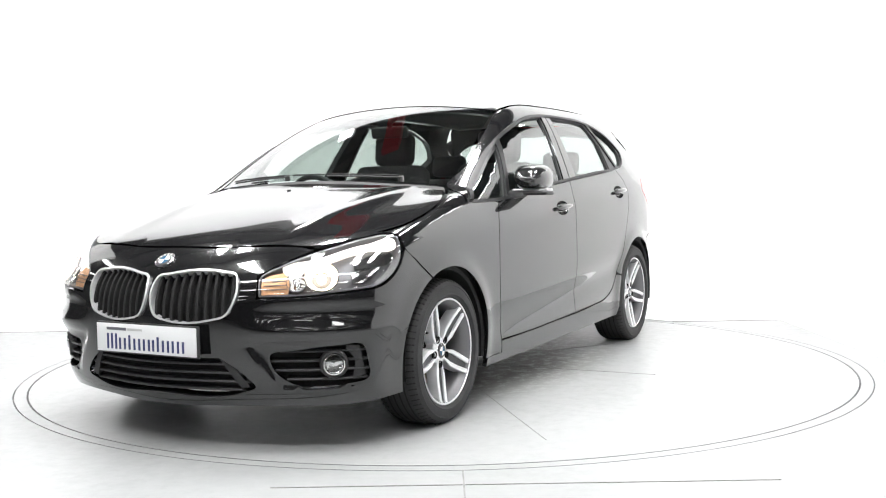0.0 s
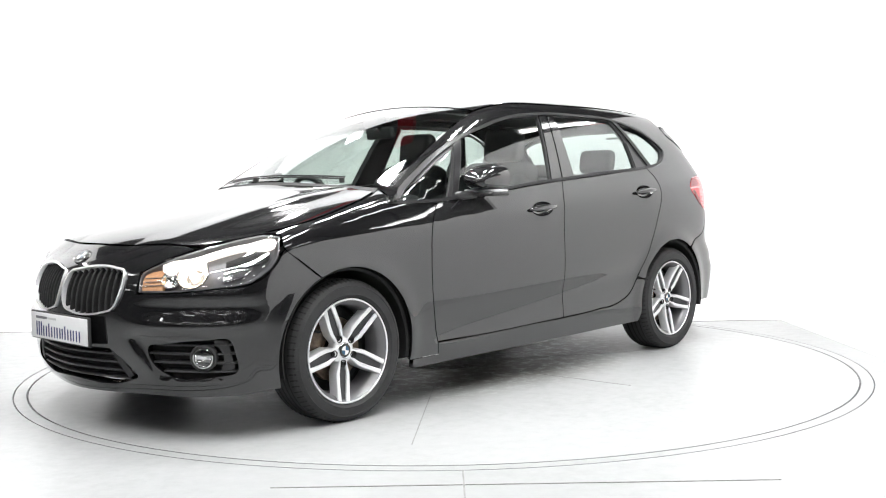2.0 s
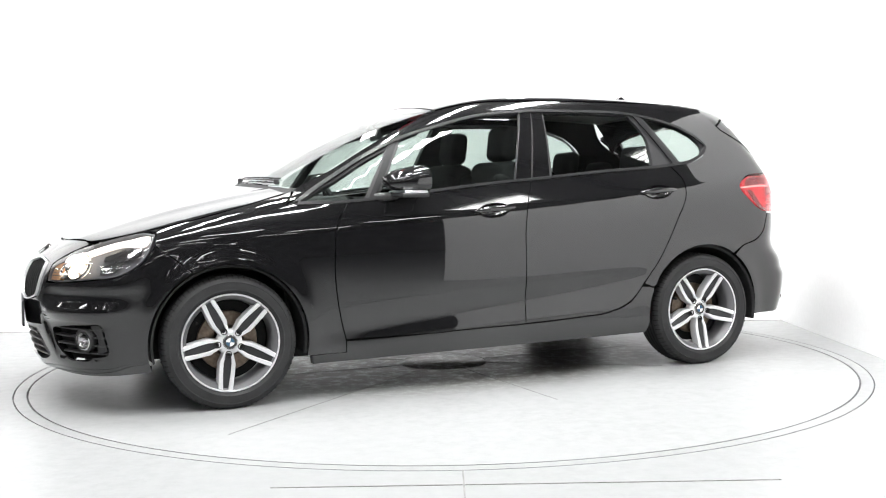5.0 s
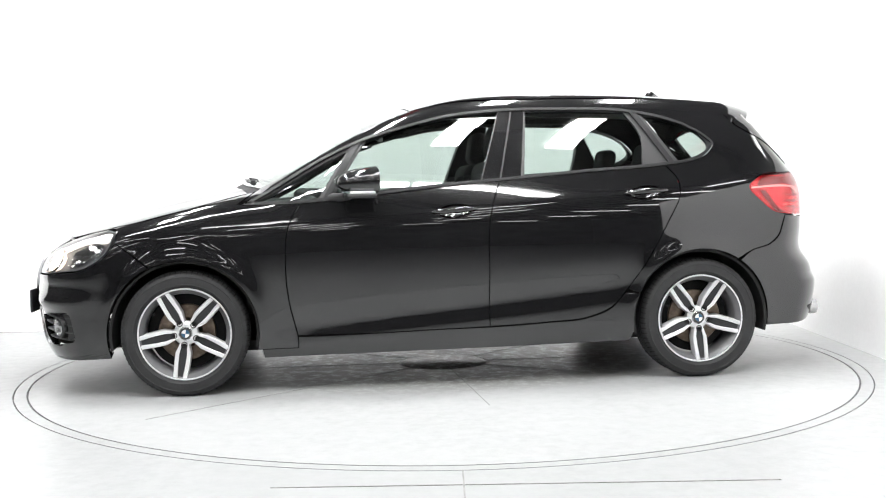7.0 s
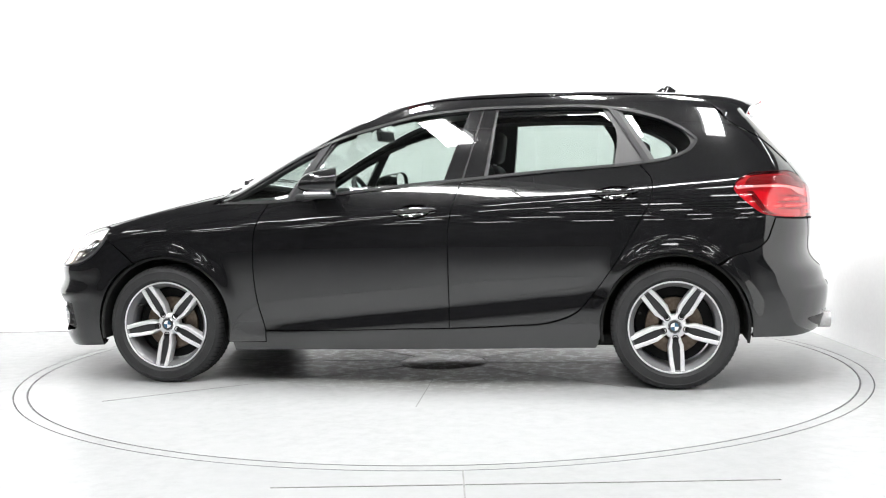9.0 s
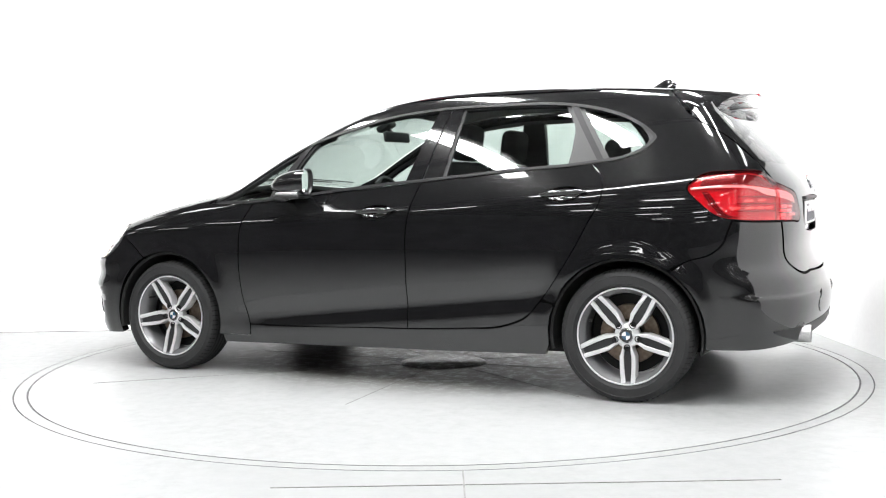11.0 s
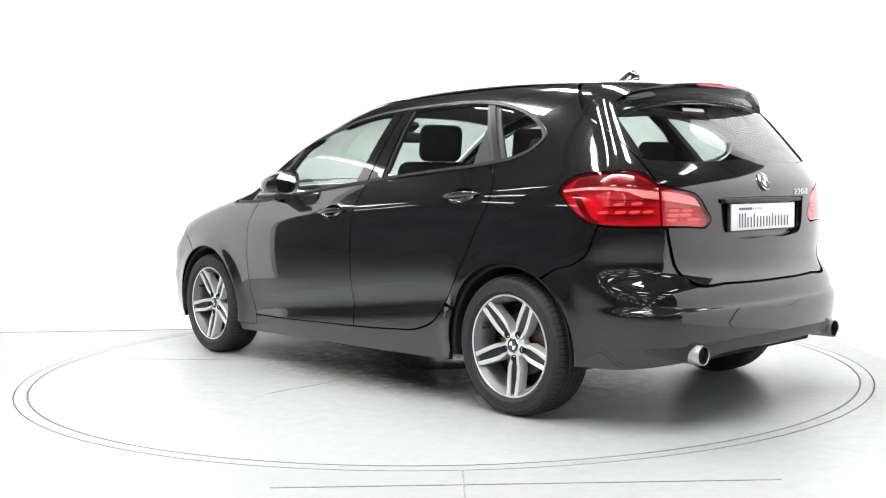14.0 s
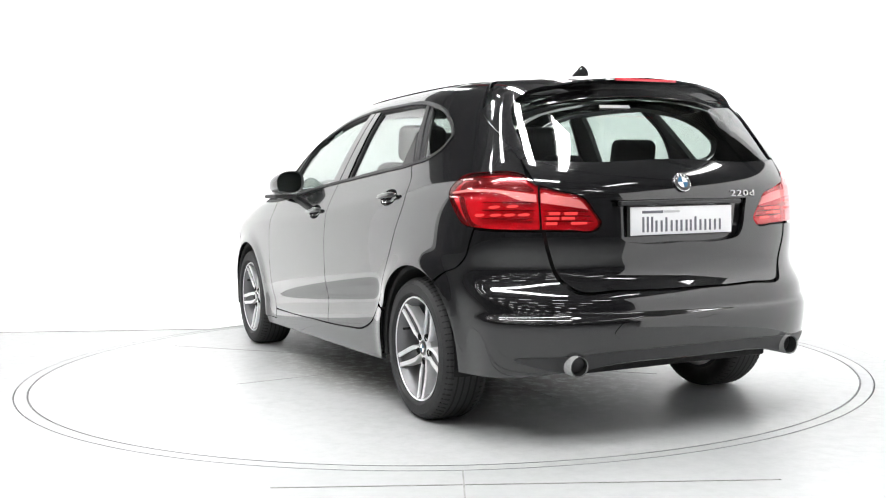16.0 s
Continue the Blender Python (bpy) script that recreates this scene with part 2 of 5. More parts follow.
def floor_paint(name, base, dirt, dirt_amount, inner=None):
    """Glossy white floor paint with scuffs; inner: a radius inside which tyres and oil have worn it grey."""
    m = bpy.data.materials.new(name)
    m.use_nodes = True
    nt = m.node_tree
    p = nt.nodes["Principled BSDF"]
    co = nt.nodes.new("ShaderNodeTexCoord")
    broad = node(nt, "ShaderNodeTexNoise", Scale=0.9, Detail=6.0, Roughness=0.65)
    fine = node(nt, "ShaderNodeTexNoise", Scale=14.0, Detail=8.0, Roughness=0.7)
    scuff = node(nt, "ShaderNodeTexVoronoi", Scale=2.3)
    for tex in (broad, fine, scuff):
        nt.links.new(co.outputs["Object"], tex.inputs["Vector"])
    mul = nt.nodes.new("ShaderNodeMath")
    mul.operation = "MULTIPLY"
    nt.links.new(broad.outputs[0], mul.inputs[0])
    nt.links.new(fine.outputs[0], mul.inputs[1])
    ramp = node(nt, "ShaderNodeMapRange")
    ramp.inputs["From Min"].default_value, ramp.inputs["From Max"].default_value = 0.24, 0.42
    ramp.inputs["To Max"].default_value = dirt_amount
    nt.links.new(mul.outputs[0], ramp.inputs["Value"])
    fac = ramp.outputs[0]
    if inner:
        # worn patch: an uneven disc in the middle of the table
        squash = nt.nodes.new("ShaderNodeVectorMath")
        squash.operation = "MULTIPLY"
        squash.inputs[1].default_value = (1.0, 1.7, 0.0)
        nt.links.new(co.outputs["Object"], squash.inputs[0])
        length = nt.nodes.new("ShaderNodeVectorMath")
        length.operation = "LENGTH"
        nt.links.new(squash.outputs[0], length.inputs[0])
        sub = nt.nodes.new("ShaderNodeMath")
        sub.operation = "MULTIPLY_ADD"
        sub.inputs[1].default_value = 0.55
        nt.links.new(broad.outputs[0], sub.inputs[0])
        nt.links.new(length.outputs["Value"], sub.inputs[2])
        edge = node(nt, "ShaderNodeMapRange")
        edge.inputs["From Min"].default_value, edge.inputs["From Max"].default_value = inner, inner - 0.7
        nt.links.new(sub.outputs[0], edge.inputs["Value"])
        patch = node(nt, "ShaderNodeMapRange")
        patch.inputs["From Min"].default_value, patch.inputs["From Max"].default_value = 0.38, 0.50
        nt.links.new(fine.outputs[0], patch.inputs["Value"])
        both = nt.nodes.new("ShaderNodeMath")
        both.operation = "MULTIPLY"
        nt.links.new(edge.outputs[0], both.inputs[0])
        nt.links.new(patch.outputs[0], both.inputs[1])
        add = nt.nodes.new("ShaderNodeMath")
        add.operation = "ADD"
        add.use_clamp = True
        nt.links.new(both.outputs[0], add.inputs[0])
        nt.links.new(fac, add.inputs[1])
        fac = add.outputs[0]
    mix = nt.nodes.new("ShaderNodeMix")
    mix.data_type = "RGBA"
    mix.inputs["A"].default_value = (*base, 1)
    mix.inputs["B"].default_value = (*dirt, 1)
    nt.links.new(fac, mix.inputs["Factor"])
    nt.links.new(mix.outputs["Result"], p.inputs["Base Color"])
    rough = node(nt, "ShaderNodeMapRange")
    rough.inputs["To Min"].default_value, rough.inputs["To Max"].default_value = 0.22, 0.5
    nt.links.new(fine.outputs[0], rough.inputs["Value"])
    nt.links.new(rough.outputs[0], p.inputs["Roughness"])
    b = node(nt, "ShaderNodeBump", Strength=0.08, Distance=0.003)
    nt.links.new(fine.outputs[0], b.inputs["Height"])
    nt.links.new(b.outputs[0], p.inputs["Normal"])
    return m


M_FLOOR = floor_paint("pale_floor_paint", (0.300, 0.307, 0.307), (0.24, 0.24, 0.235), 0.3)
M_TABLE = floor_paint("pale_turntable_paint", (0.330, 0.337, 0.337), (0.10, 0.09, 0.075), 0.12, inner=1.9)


# ---- building helpers ----
def part(name, bm, material, parent=None, label="", smooth=None):
    """Links a bmesh as one mesh object under a thing or a part."""
    me = bpy.data.meshes.new(name)
    bm.to_mesh(me)
    bm.free()
    me.materials.append(material)
    if smooth:
        me.shade_smooth()
        me.set_sharp_from_angle(angle=radians(smooth))
    ob = new(name, me)
    ob.parent = parent
    if label:
        tagged(ob, label)
    return ob


def mesh_part(name, verts, faces, material, parent=None, label="", smooth=40, vertex_normals=None):
    me = bpy.data.meshes.new(name)
    me.from_pydata([tuple(v) for v in verts], [], faces)
    me.materials.append(material)
    me.update()
    if smooth:
        me.shade_smooth()
        if vertex_normals is not None:
            me.normals_split_custom_set_from_vertices([tuple(n) for n in vertex_normals])
        else:
            me.set_sharp_from_angle(angle=radians(smooth))
    ob = new(name, me)
    ob.parent = parent
    if label:
        tagged(ob, label)
    return ob


def box(bm, size, m=None, bevel=0.0, segments=2):
    """Adds a box with rounded edges to bm."""
    made = bmesh.ops.create_cube(bm, size=1.0)["verts"]
    bmesh.ops.scale(bm, vec=size, verts=made)
    if bevel:
        edges = list({e for v in made for e in v.link_edges})
        got = bmesh.ops.bevel(bm, geom=edges, offset=bevel, segments=segments, profile=0.5, affect="EDGES")
        made = list({v for f in got["faces"] for v in f.verts} | {v for v in made if v.is_valid})
    if m is not None:
        bmesh.ops.transform(bm, matrix=m, verts=made)
    return made


def box_part(name, size, m, material, parent=None, label="", bevel=0.01, segments=2):
    bm = bmesh.new()
    box(bm, size, m, bevel, segments)
    return part(name, bm, material, parent, label, smooth=40)


def lathe(profile, steps, m=None, arc=(0, 2 * math.pi)):
    """Turns (radius, along) pairs round the local z axis. Returns verts, faces."""
    full = abs(arc[1] - arc[0] - 2 * math.pi) < 1e-6
    verts, faces, n = [], [], len(profile)
    count = steps if full else steps + 1
    for i in range(count):
        a = arc[0] + (arc[1] - arc[0]) * i / steps
        for r, h in profile:
            verts.append(Vector((r * math.cos(a), r * math.sin(a), h)))
    for i in range(steps):
        j = (i + 1) % count
        for k in range(n - 1):
            faces.append((i * n + k, j * n + k, j * n + k + 1, i * n + k + 1))
    if m is not None:
        verts = [m @ v for v in verts]
    return verts, faces


def lathe_part(name, profile, steps, m, material, parent=None, label="", smooth=40):
    return mesh_part(name, *lathe(profile, steps, m), material, parent, label, smooth)


def tube(points, radius, sides=8, closed=False):
    """A round bar along a line of points. Returns verts, faces."""
    pts = [Vector(p) for p in points]
    n = len(pts)
    verts, faces = [], []
    up = Vector((0, 0, 1))
    for i, p in enumerate(pts):
        a = pts[(i - 1) % n] if closed or i else p
        b = pts[(i + 1) % n] if closed or i < n - 1 else p
        t = (b - a).normalized()
        s = t.cross(up)
        s = s.normalized() if s.length > 1e-4 else Vector((1, 0, 0))
        w = s.cross(t).normalized()
        r = radius[i] if isinstance(radius, (list, tuple)) else radius
        for k in range(sides):
            c = 2 * math.pi * k / sides
            verts.append(p + r * (math.cos(c) * s + math.sin(c) * w))
    for i in range(n if closed else n - 1):
        j = (i + 1) % n
        for k in range(sides):
            l = (k + 1) % sides
            faces.append((i * sides + k, j * sides + k, j * sides + l, i * sides + l))
    if not closed:
        faces.append(tuple(range(sides - 1, -1, -1)))
        faces.append(tuple((n - 1) * sides + k for k in range(sides)))
    return verts, faces


# ---- the studio ----
def slab(name, lo, hi, material, label, kind="structure", category=""):
    bm = bmesh.new()
    box(bm, [b - a for a, b in zip(lo, hi)], pose(*[(a + b) / 2 for a, b in zip(lo, hi)]))
    return tagged(part(name, bm, material), label, category, kind=kind)


TABLE_R, RIM_R = 2.275, 2.338
HALL_L, HALL_R, HALL_BACK, HALL_TOP = -4.6, 2.53, 2.75, 5.6
OUT = (-18.0, 15.0, -36.0, 12.0)
STRIP_POWER = 88.0


def ring_mesh(name, r0, r1, z0, z1, material, label, kind, category="", steps=160, parent=None):
    ob = lathe_part(name, [(r0, z0), (r0, z1), (r1, z1), (r1, z0), (r0, z0)], steps, None, material, parent, "", smooth=30)
    return tagged(ob, label, category, kind=kind)


def build_floor():
    # a sheet with a round pit for the table
    verts, faces = [], []
    n = 160
    x0, x1, y0, y1 = OUT
    for i in range(n):
        a = 2 * math.pi * i / n
        c, s = math.cos(a), math.sin(a)
        r = 2.345
        verts.append((r * c, r * s, 0))
        k = min((x1 if c > 0 else -x0) / max(abs(c), 1e-9), (y1 if s > 0 else -y0) / max(abs(s), 1e-9))
        verts.append((k * c, k * s, 0))
        verts.append((r * c, r * s, -0.022))
    for cx, cy in ((x0, y0), (x1, y0), (x1, y1), (x0, y1)):
        verts.append((cx, cy, 0))
    for i in range(n):
        j = (i + 1) % n
        p, q = Vector(verts[3 * i + 1]), Vector(verts[3 * j + 1])
        loop = [3 * i, 3 * i + 1]
        if abs(p.x - q.x) > 1e-6 and abs(p.y - q.y) > 1e-6:
            best = min(range(4), key=lambda k: (Vector(verts[3 * n + k]) - (p + q) / 2).length)
            loop.append(3 * n + best)
        loop += [3 * j + 1, 3 * j]
        faces.append(tuple(loop))
        faces.append((3 * i, 3 * j, 3 * j + 2, 3 * i + 2))
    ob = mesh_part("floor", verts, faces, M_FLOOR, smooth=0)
    tagged(ob, "glossy white painted studio floor with faint scuffs", "floor", kind="structure")
    ring_mesh("table_rim", TABLE_R + 0.005, RIM_R, -0.012, 0.0, M_FLOOR, "white painted steel ring round the turntable", "structure")
    ring_mesh("table_pit", 2.2, 2.345, -0.022, -0.014, M_GAP, "dark pit under the turntable", "structure", steps=64)
    # painted seams of the floor sheets
    for lo, hi in (((-0.6, -2.529), (1.15, -2.523)), ((0.060, -3.6), (0.066, -2.35)), ((-4.4, 1.605), (-1.72, 1.635)), ((1.72, 1.605), (2.51, 1.635))):
        slab("floor_seam", (*lo, 0.0005), (*hi, 0.003), M_SEAM, "thin grey seam between floor sheets")


WALL_H, BACK_H = 2.72, 3.5


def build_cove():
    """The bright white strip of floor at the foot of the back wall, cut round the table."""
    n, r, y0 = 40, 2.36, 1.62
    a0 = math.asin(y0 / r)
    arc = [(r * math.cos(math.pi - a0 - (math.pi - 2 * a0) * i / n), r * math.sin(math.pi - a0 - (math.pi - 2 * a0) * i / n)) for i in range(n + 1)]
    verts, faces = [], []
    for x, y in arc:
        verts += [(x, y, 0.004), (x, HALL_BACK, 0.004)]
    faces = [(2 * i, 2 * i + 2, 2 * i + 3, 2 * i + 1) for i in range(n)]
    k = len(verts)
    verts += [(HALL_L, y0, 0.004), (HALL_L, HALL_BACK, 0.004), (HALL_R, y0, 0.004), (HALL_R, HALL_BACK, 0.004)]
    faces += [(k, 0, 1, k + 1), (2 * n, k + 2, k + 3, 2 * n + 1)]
    # takes the wall's white, far paler than the floor colour
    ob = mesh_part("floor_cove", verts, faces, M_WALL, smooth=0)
    tagged(ob, "bright white floor strip along the back wall", "floor", kind="structure")


def build_room():
    """White studio screens on three sides, within a larger, darker hall."""
    slab("wall_back", (HALL_L - 0.15, HALL_BACK, 0), (HALL_R + 0.15, HALL_BACK + 0.15, BACK_H), M_WALL, "plain white painted studio back wall")
    slab("wall_right", (HALL_R, -0.45, 0), (HALL_R + 0.15, HALL_BACK, WALL_H), M_WALL, "plain white painted studio side wall")
    slab("wall_right_low", (HALL_R, -3.35, 0), (HALL_R + 0.12, -0.45, 1.80), M_WALL, "low white painted studio screen")
    slab("wall_left", (HALL_L - 0.15, 1.0, 0), (HALL_L, HALL_BACK, BACK_H), M_WALL, "plain white painted studio side wall")
    x0, x1, y0, y1 = OUT
    slab("hall_wall_left", (x0 - 0.2, y0, 0), (x0, y1, HALL_TOP), M_HALL, "dim grey hall side wall")
    slab("hall_wall_right", (x1, y0, 0), (x1 + 0.2, y1, HALL_TOP), M_HALL, "dim grey hall side wall")
    slab("hall_wall_front", (x0 - 0.2, y0 - 0.2, 0), (x1 + 0.2, y0, HALL_TOP), M_HALL, "dim grey hall end wall")
    slab("hall_wall_rear", (x0 - 0.2, y1, 0), (x1 + 0.2, y1 + 0.2, HALL_TOP), M_HALL, "dim grey hall end wall")
    slab("ceiling", (x0 - 0.2, y0 - 0.2, HALL_TOP), (x1 + 0.2, y1 + 0.2, HALL_TOP + 0.15), M_CEIL, "grey sheet-metal hall roof")
    # purlins across and one red steel beam along the hall
    for i in range(24):
        y = y0 + 0.8 + i * (y1 - y0 - 1.6) / 23
        slab("purlin", (x0, y - 0.05, HALL_TOP - 0.22), (x1, y + 0.05, HALL_TOP - 0.002), M_STEEL_DARK, "dark steel roof purlin")
    for x in (-1.0,):
        slab("roof_beam", (x - 0.14, 2.2, HALL_TOP - 0.52), (x + 0.14, y1, HALL_TOP - 0.225), M_RED_STEEL, "red painted steel roof beam")


# x, y, share of the power and turn: the battens over the table are the brightest
LIGHT_ROWS = ((-2.7, 0.5, 1.0, 0), (-0.9, 0.3, 1.35, 0), (0.8, 0.3, 1.35, 0), (1.95, 0.5, 0.8, 0), (-2.7, -2.3, 0.9, 0), (-0.9, -2.3, 1.0, 0), (0.8, -2.3, 1.0, 0), (1.95, -2.3, 0.6, 0), (-3.15, -4.7, 0.6, 90), (-1.6, -4.7, 0.6, 90), (-0.05, -4.7, 0.6, 90), (1.5, -4.7, 0.6, 90))


def build_lights():
    """Fluorescent battens hung under the roof, each with its light."""
    first = None
    for x, y, share, turn in LIGHT_ROWS:
        m = pose(x, y, HALL_TOP - 0.75, 0, 0, turn)
        if first is None:
            first = new("batten_light")
            tagged(first, "white three-tube fluorescent fitting hung from the hall roof", "ceiling light", "hall battens")
            box_part("body", (0.32, 1.5, 0.06), pose(0, 0, 0.06), M_WALL, first, bevel=0.01)
            for dx in (-0.1, 0.0, 0.1):
                lathe_part("tube", [(0.0, -0.72), (0.028, -0.72), (0.028, 0.72), (0.0, 0.72)], 12, pose(dx, 0, -0.015, 90), M_TUBE, first, "glowing tube")
            for dy in (-0.6, 0.6):
                box_part("hanger", (0.01, 0.01, 0.68), pose(0, dy, 0.41), M_STEEL_DARK, first, bevel=0.001)
            first.matrix_basis = m
        else:
            copy_thing(first, m)
        data = bpy.data.lights.new("batten_glow", "AREA")
        data.shape, data.size, data.size_y = "RECTANGLE", 0.30, 1.5
        data.energy = STRIP_POWER * share
        lamp = new("batten_glow", data)
        lamp.matrix_basis = pose(x, y, HALL_TOP - 0.81, 0, 0, turn)
    for x in (-1.9, 1.2):
        copy_thing(first, pose(x, 4.6, HALL_TOP - 0.75))
    # battens that run across the rest of the hall, in rows behind the camera and to both sides
    for row, y in enumerate((-7.5, -10.5, -14.0, -18.5, -24.0, -31.0)):
        for i in range(5 + row // 2):
            x = -1.2 + (i - (4 + row // 2) / 2) * 3.6 + 0.5 * (row % 2)
            copy_thing(first, pose(x, y, HALL_TOP - 0.75, 0, 0, 90))
    for x in (-7.0, -10.5, -14.5, 5.0, 9.0):
        for y in (-4.5, -1.0, 2.5, 6.5):
            copy_thing(first, pose(x, y, HALL_TOP - 0.75, 0, 0, 0))


build_floor()
build_cove()
build_room()
build_lights()

turntable = new("turntable")
tagged(turntable, "round white turntable with worn grey marks, set in the floor", "turntable")
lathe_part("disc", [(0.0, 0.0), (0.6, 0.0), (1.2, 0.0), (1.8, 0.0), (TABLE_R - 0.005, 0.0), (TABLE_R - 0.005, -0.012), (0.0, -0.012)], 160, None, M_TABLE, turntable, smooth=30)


# ---- laying panels on the body ----
from mathutils import geometry


def smooth_line(pts, step=0.015, closed=True):
    """A line through the points, rounded; a third number 1 makes a point a sharp corner."""
    p = np.array([q[:2] for q in pts], float)
    corner = [len(q) > 2 and q[2] for q in pts]
    n, out = len(p), []
    for i in range(n if closed else n - 1):
        a, b = p[i], p[(i + 1) % n]
        c = p[i - 1] if (i or closed) and not corner[i] else 2 * a - b
        d = p[(i + 2) % n] if (closed or i + 2 < n) and not corner[(i + 1) % n] else 2 * b - a
        la, lb, lc = max(np.linalg.norm(a - c), 1e-6), max(np.linalg.norm(b - a), 1e-6), max(np.linalg.norm(d - b), 1e-6)
        ta = ((a - c) / la * lb + (b - a) / lb * la) / (la + lb) * lb
        tb = ((b - a) / lb * lc + (d - b) / lc * lb) / (lb + lc) * lb
        k = max(1, int(math.ceil(lb / step)))
        for j in range(k):
            t = j / k
            out.append((2 * t ** 3 - 3 * t * t + 1) * a + (t ** 3 - 2 * t * t + t) * ta + (3 * t * t - 2 * t ** 3) * b + (t ** 3 - t * t) * tb)
    if not closed:
        out.append(p[-1])
    return np.array(out)


def inset(loop, g):
    """Moves a closed line inwards by g."""
    area = 0.5 * np.sum(loop[:, 0] * np.roll(loop[:, 1], -1) - loop[:, 1] * np.roll(loop[:, 0], -1))
    e0, e1 = loop - np.roll(loop, 1, 0), np.roll(loop, -1, 0) - loop
    e0, e1 = e0 / np.linalg.norm(e0, axis=1)[:, None], e1 / np.linalg.norm(e1, axis=1)[:, None]
    n0, n1 = np.stack([-e0[:, 1], e0[:, 0]], -1), np.stack([-e1[:, 1], e1[:, 0]], -1)
    n = n0 + n1
    n = n / np.maximum(np.sum(n * n0, 1), 0.35)[:, None]
    return loop + n * (g if area > 0 else -g)


def within(pts, loop):
    x, y = pts[:, 0][:, None], pts[:, 1][:, None]
    x0, y0 = loop[:, 0][None], loop[:, 1][None]
    x1, y1 = np.roll(loop[:, 0], -1)[None], np.roll(loop[:, 1], -1)[None]
    cross = ((y0 > y) != (y1 > y)) & (x < (x1 - x0) * (y - y0) / np.where(y1 == y0, 1e-12, y1 - y0) + x0)
    return cross.sum(1) % 2 == 1


def fill(loops, grid):
    """Fills the first loop, less the others, with small triangles."""
    loops = [np.asarray(l) for l in loops]
    lo, hi = loops[0].min(0), loops[0].max(0)
    gx, gy = np.meshgrid(np.arange(lo[0], hi[0], grid), np.arange(lo[1], hi[1], grid))
    gx = gx + (np.arange(len(gy)) % 2)[:, None] * grid / 2
    pts = np.stack([gx.ravel(), gy.ravel()], -1)
    keep = within(pts, loops[0])
    for h in loops[1:]:
        keep &= ~within(pts, h)
    pts = pts[keep]
    edge = np.concatenate(loops)
    if len(pts):
        near = np.array([np.min(np.sum((edge - q) ** 2, 1)) for q in pts])
        pts = pts[near > (0.45 * grid) ** 2]
    verts, edges, base = [Vector(q) for q in edge] + [Vector(q) for q in pts], [], 0
    for l in loops:
        edges += [(base + i, base + (i + 1) % len(l)) for i in range(len(l))]
        base += len(l)
    v, _, f, *_ = geometry.delaunay_2d_cdt(verts, edges, [], 0, 1e-7)
    v = np.array([tuple(q) for q in v])
    f = np.array(f)
    mid = v[f].mean(1)
    keep = within(mid, loops[0])
    for h in loops[1:]:
        keep &= ~within(mid, h)
    return v, f[keep]


def lay(loops, way, grid=0.03, lift=0.0, rim=0.02, flip=False):
    """Lays flat loops on the body: a skin with turned-in edges. Returns verts, faces, normals."""
    v, f = fill(loops, grid)
    p = on_ring(v) if way == "ring" else on_top(v)
    n = normals(p)
    p = p + n * lift
    tri = p[f]
    turn = np.sum(np.cross(tri[:, 1] - tri[:, 0], tri[:, 2] - tri[:, 0]) * n[f].mean(1), 1) < 0
    faces = [tuple(t[::-1]) if r else tuple(t) for t, r in zip(f.tolist(), turn)]
    count = {}
    for t in faces:
        for k in range(3):
            a, b = t[k], t[(k + 1) % 3]
            count[(a, b)] = count.get((a, b), 0) + 1
    border = [e for e in count if (e[1], e[0]) not in count]
    verts, nor = list(p), list(n)
    for a, b in border:
        side = np.cross(p[b] - p[a], (n[a] + n[b]) / 2)
        side = side / max(np.linalg.norm(side), 1e-9)
        k = len(verts)
        verts += [p[a], p[b], p[b] - n[b] * rim - side * rim * 0.25, p[a] - n[a] * rim - side * rim * 0.25]
        nor += [side] * 4
        faces.append((k + 1, k, k + 3, k + 2))
    return np.array(verts), faces, np.array(nor)


def panel(name, loops, way, material, parent, label="", grid=0.03, lift=0.0, rim=0.02, gap=0.0028, step=0.015, both=False, names=None):
    """A body panel from outlines of a few points each; the first is its edge, the rest are openings. both: also its mirror image."""
    lines = [smooth_line(l, step) if not isinstance(l, np.ndarray) else l for l in loops]
    lines = [inset(lines[0], gap)] + [inset(l, -gap) for l in lines[1:]]
    v, f, n = lay(lines, way, grid, lift, rim)
    left = mesh_part(name, v, f, material, parent, label, vertex_normals=n)
    if not both:
        return left
    flip = np.array((1, -1, 1))
    right = mesh_part(name, v * flip, [t[::-1] for t in f], material, parent, label, vertex_normals=n * flip)
    return left, right


def arch(cx, a0, a1, r=ARCH_R, n=9):
    return [(cx + r * math.cos(radians(a0 + (a1 - a0) * i / (n - 1))), HUB_Z + r * math.sin(radians(a0 + (a1 - a0) * i / (n - 1)))) for i in range(n)]


def mirrored(pts, about):
    return [(2 * about - q[0], *q[1:]) for q in pts]


def ring_u(pts):
    """Points given on a side (x, z) as round-the-body co-ordinates."""
    out = []
    for q in pts:
        x, z = q[0], q[1]
        y = float(SIDE(z)) - 0.03
        s = min(max(x, -UX), UX)
        out.append((s + UR * math.atan2(x - s, y), z, *q[2:]))
    return out


def ellipse(u, z, a, b, n=20, tilt=0.06):
    return [(u + a * math.cos(2 * math.pi * i / n), z + b * math.sin(2 * math.pi * i / n) - tilt * a * math.cos(2 * math.pi * i / n)) for i in range(n)]


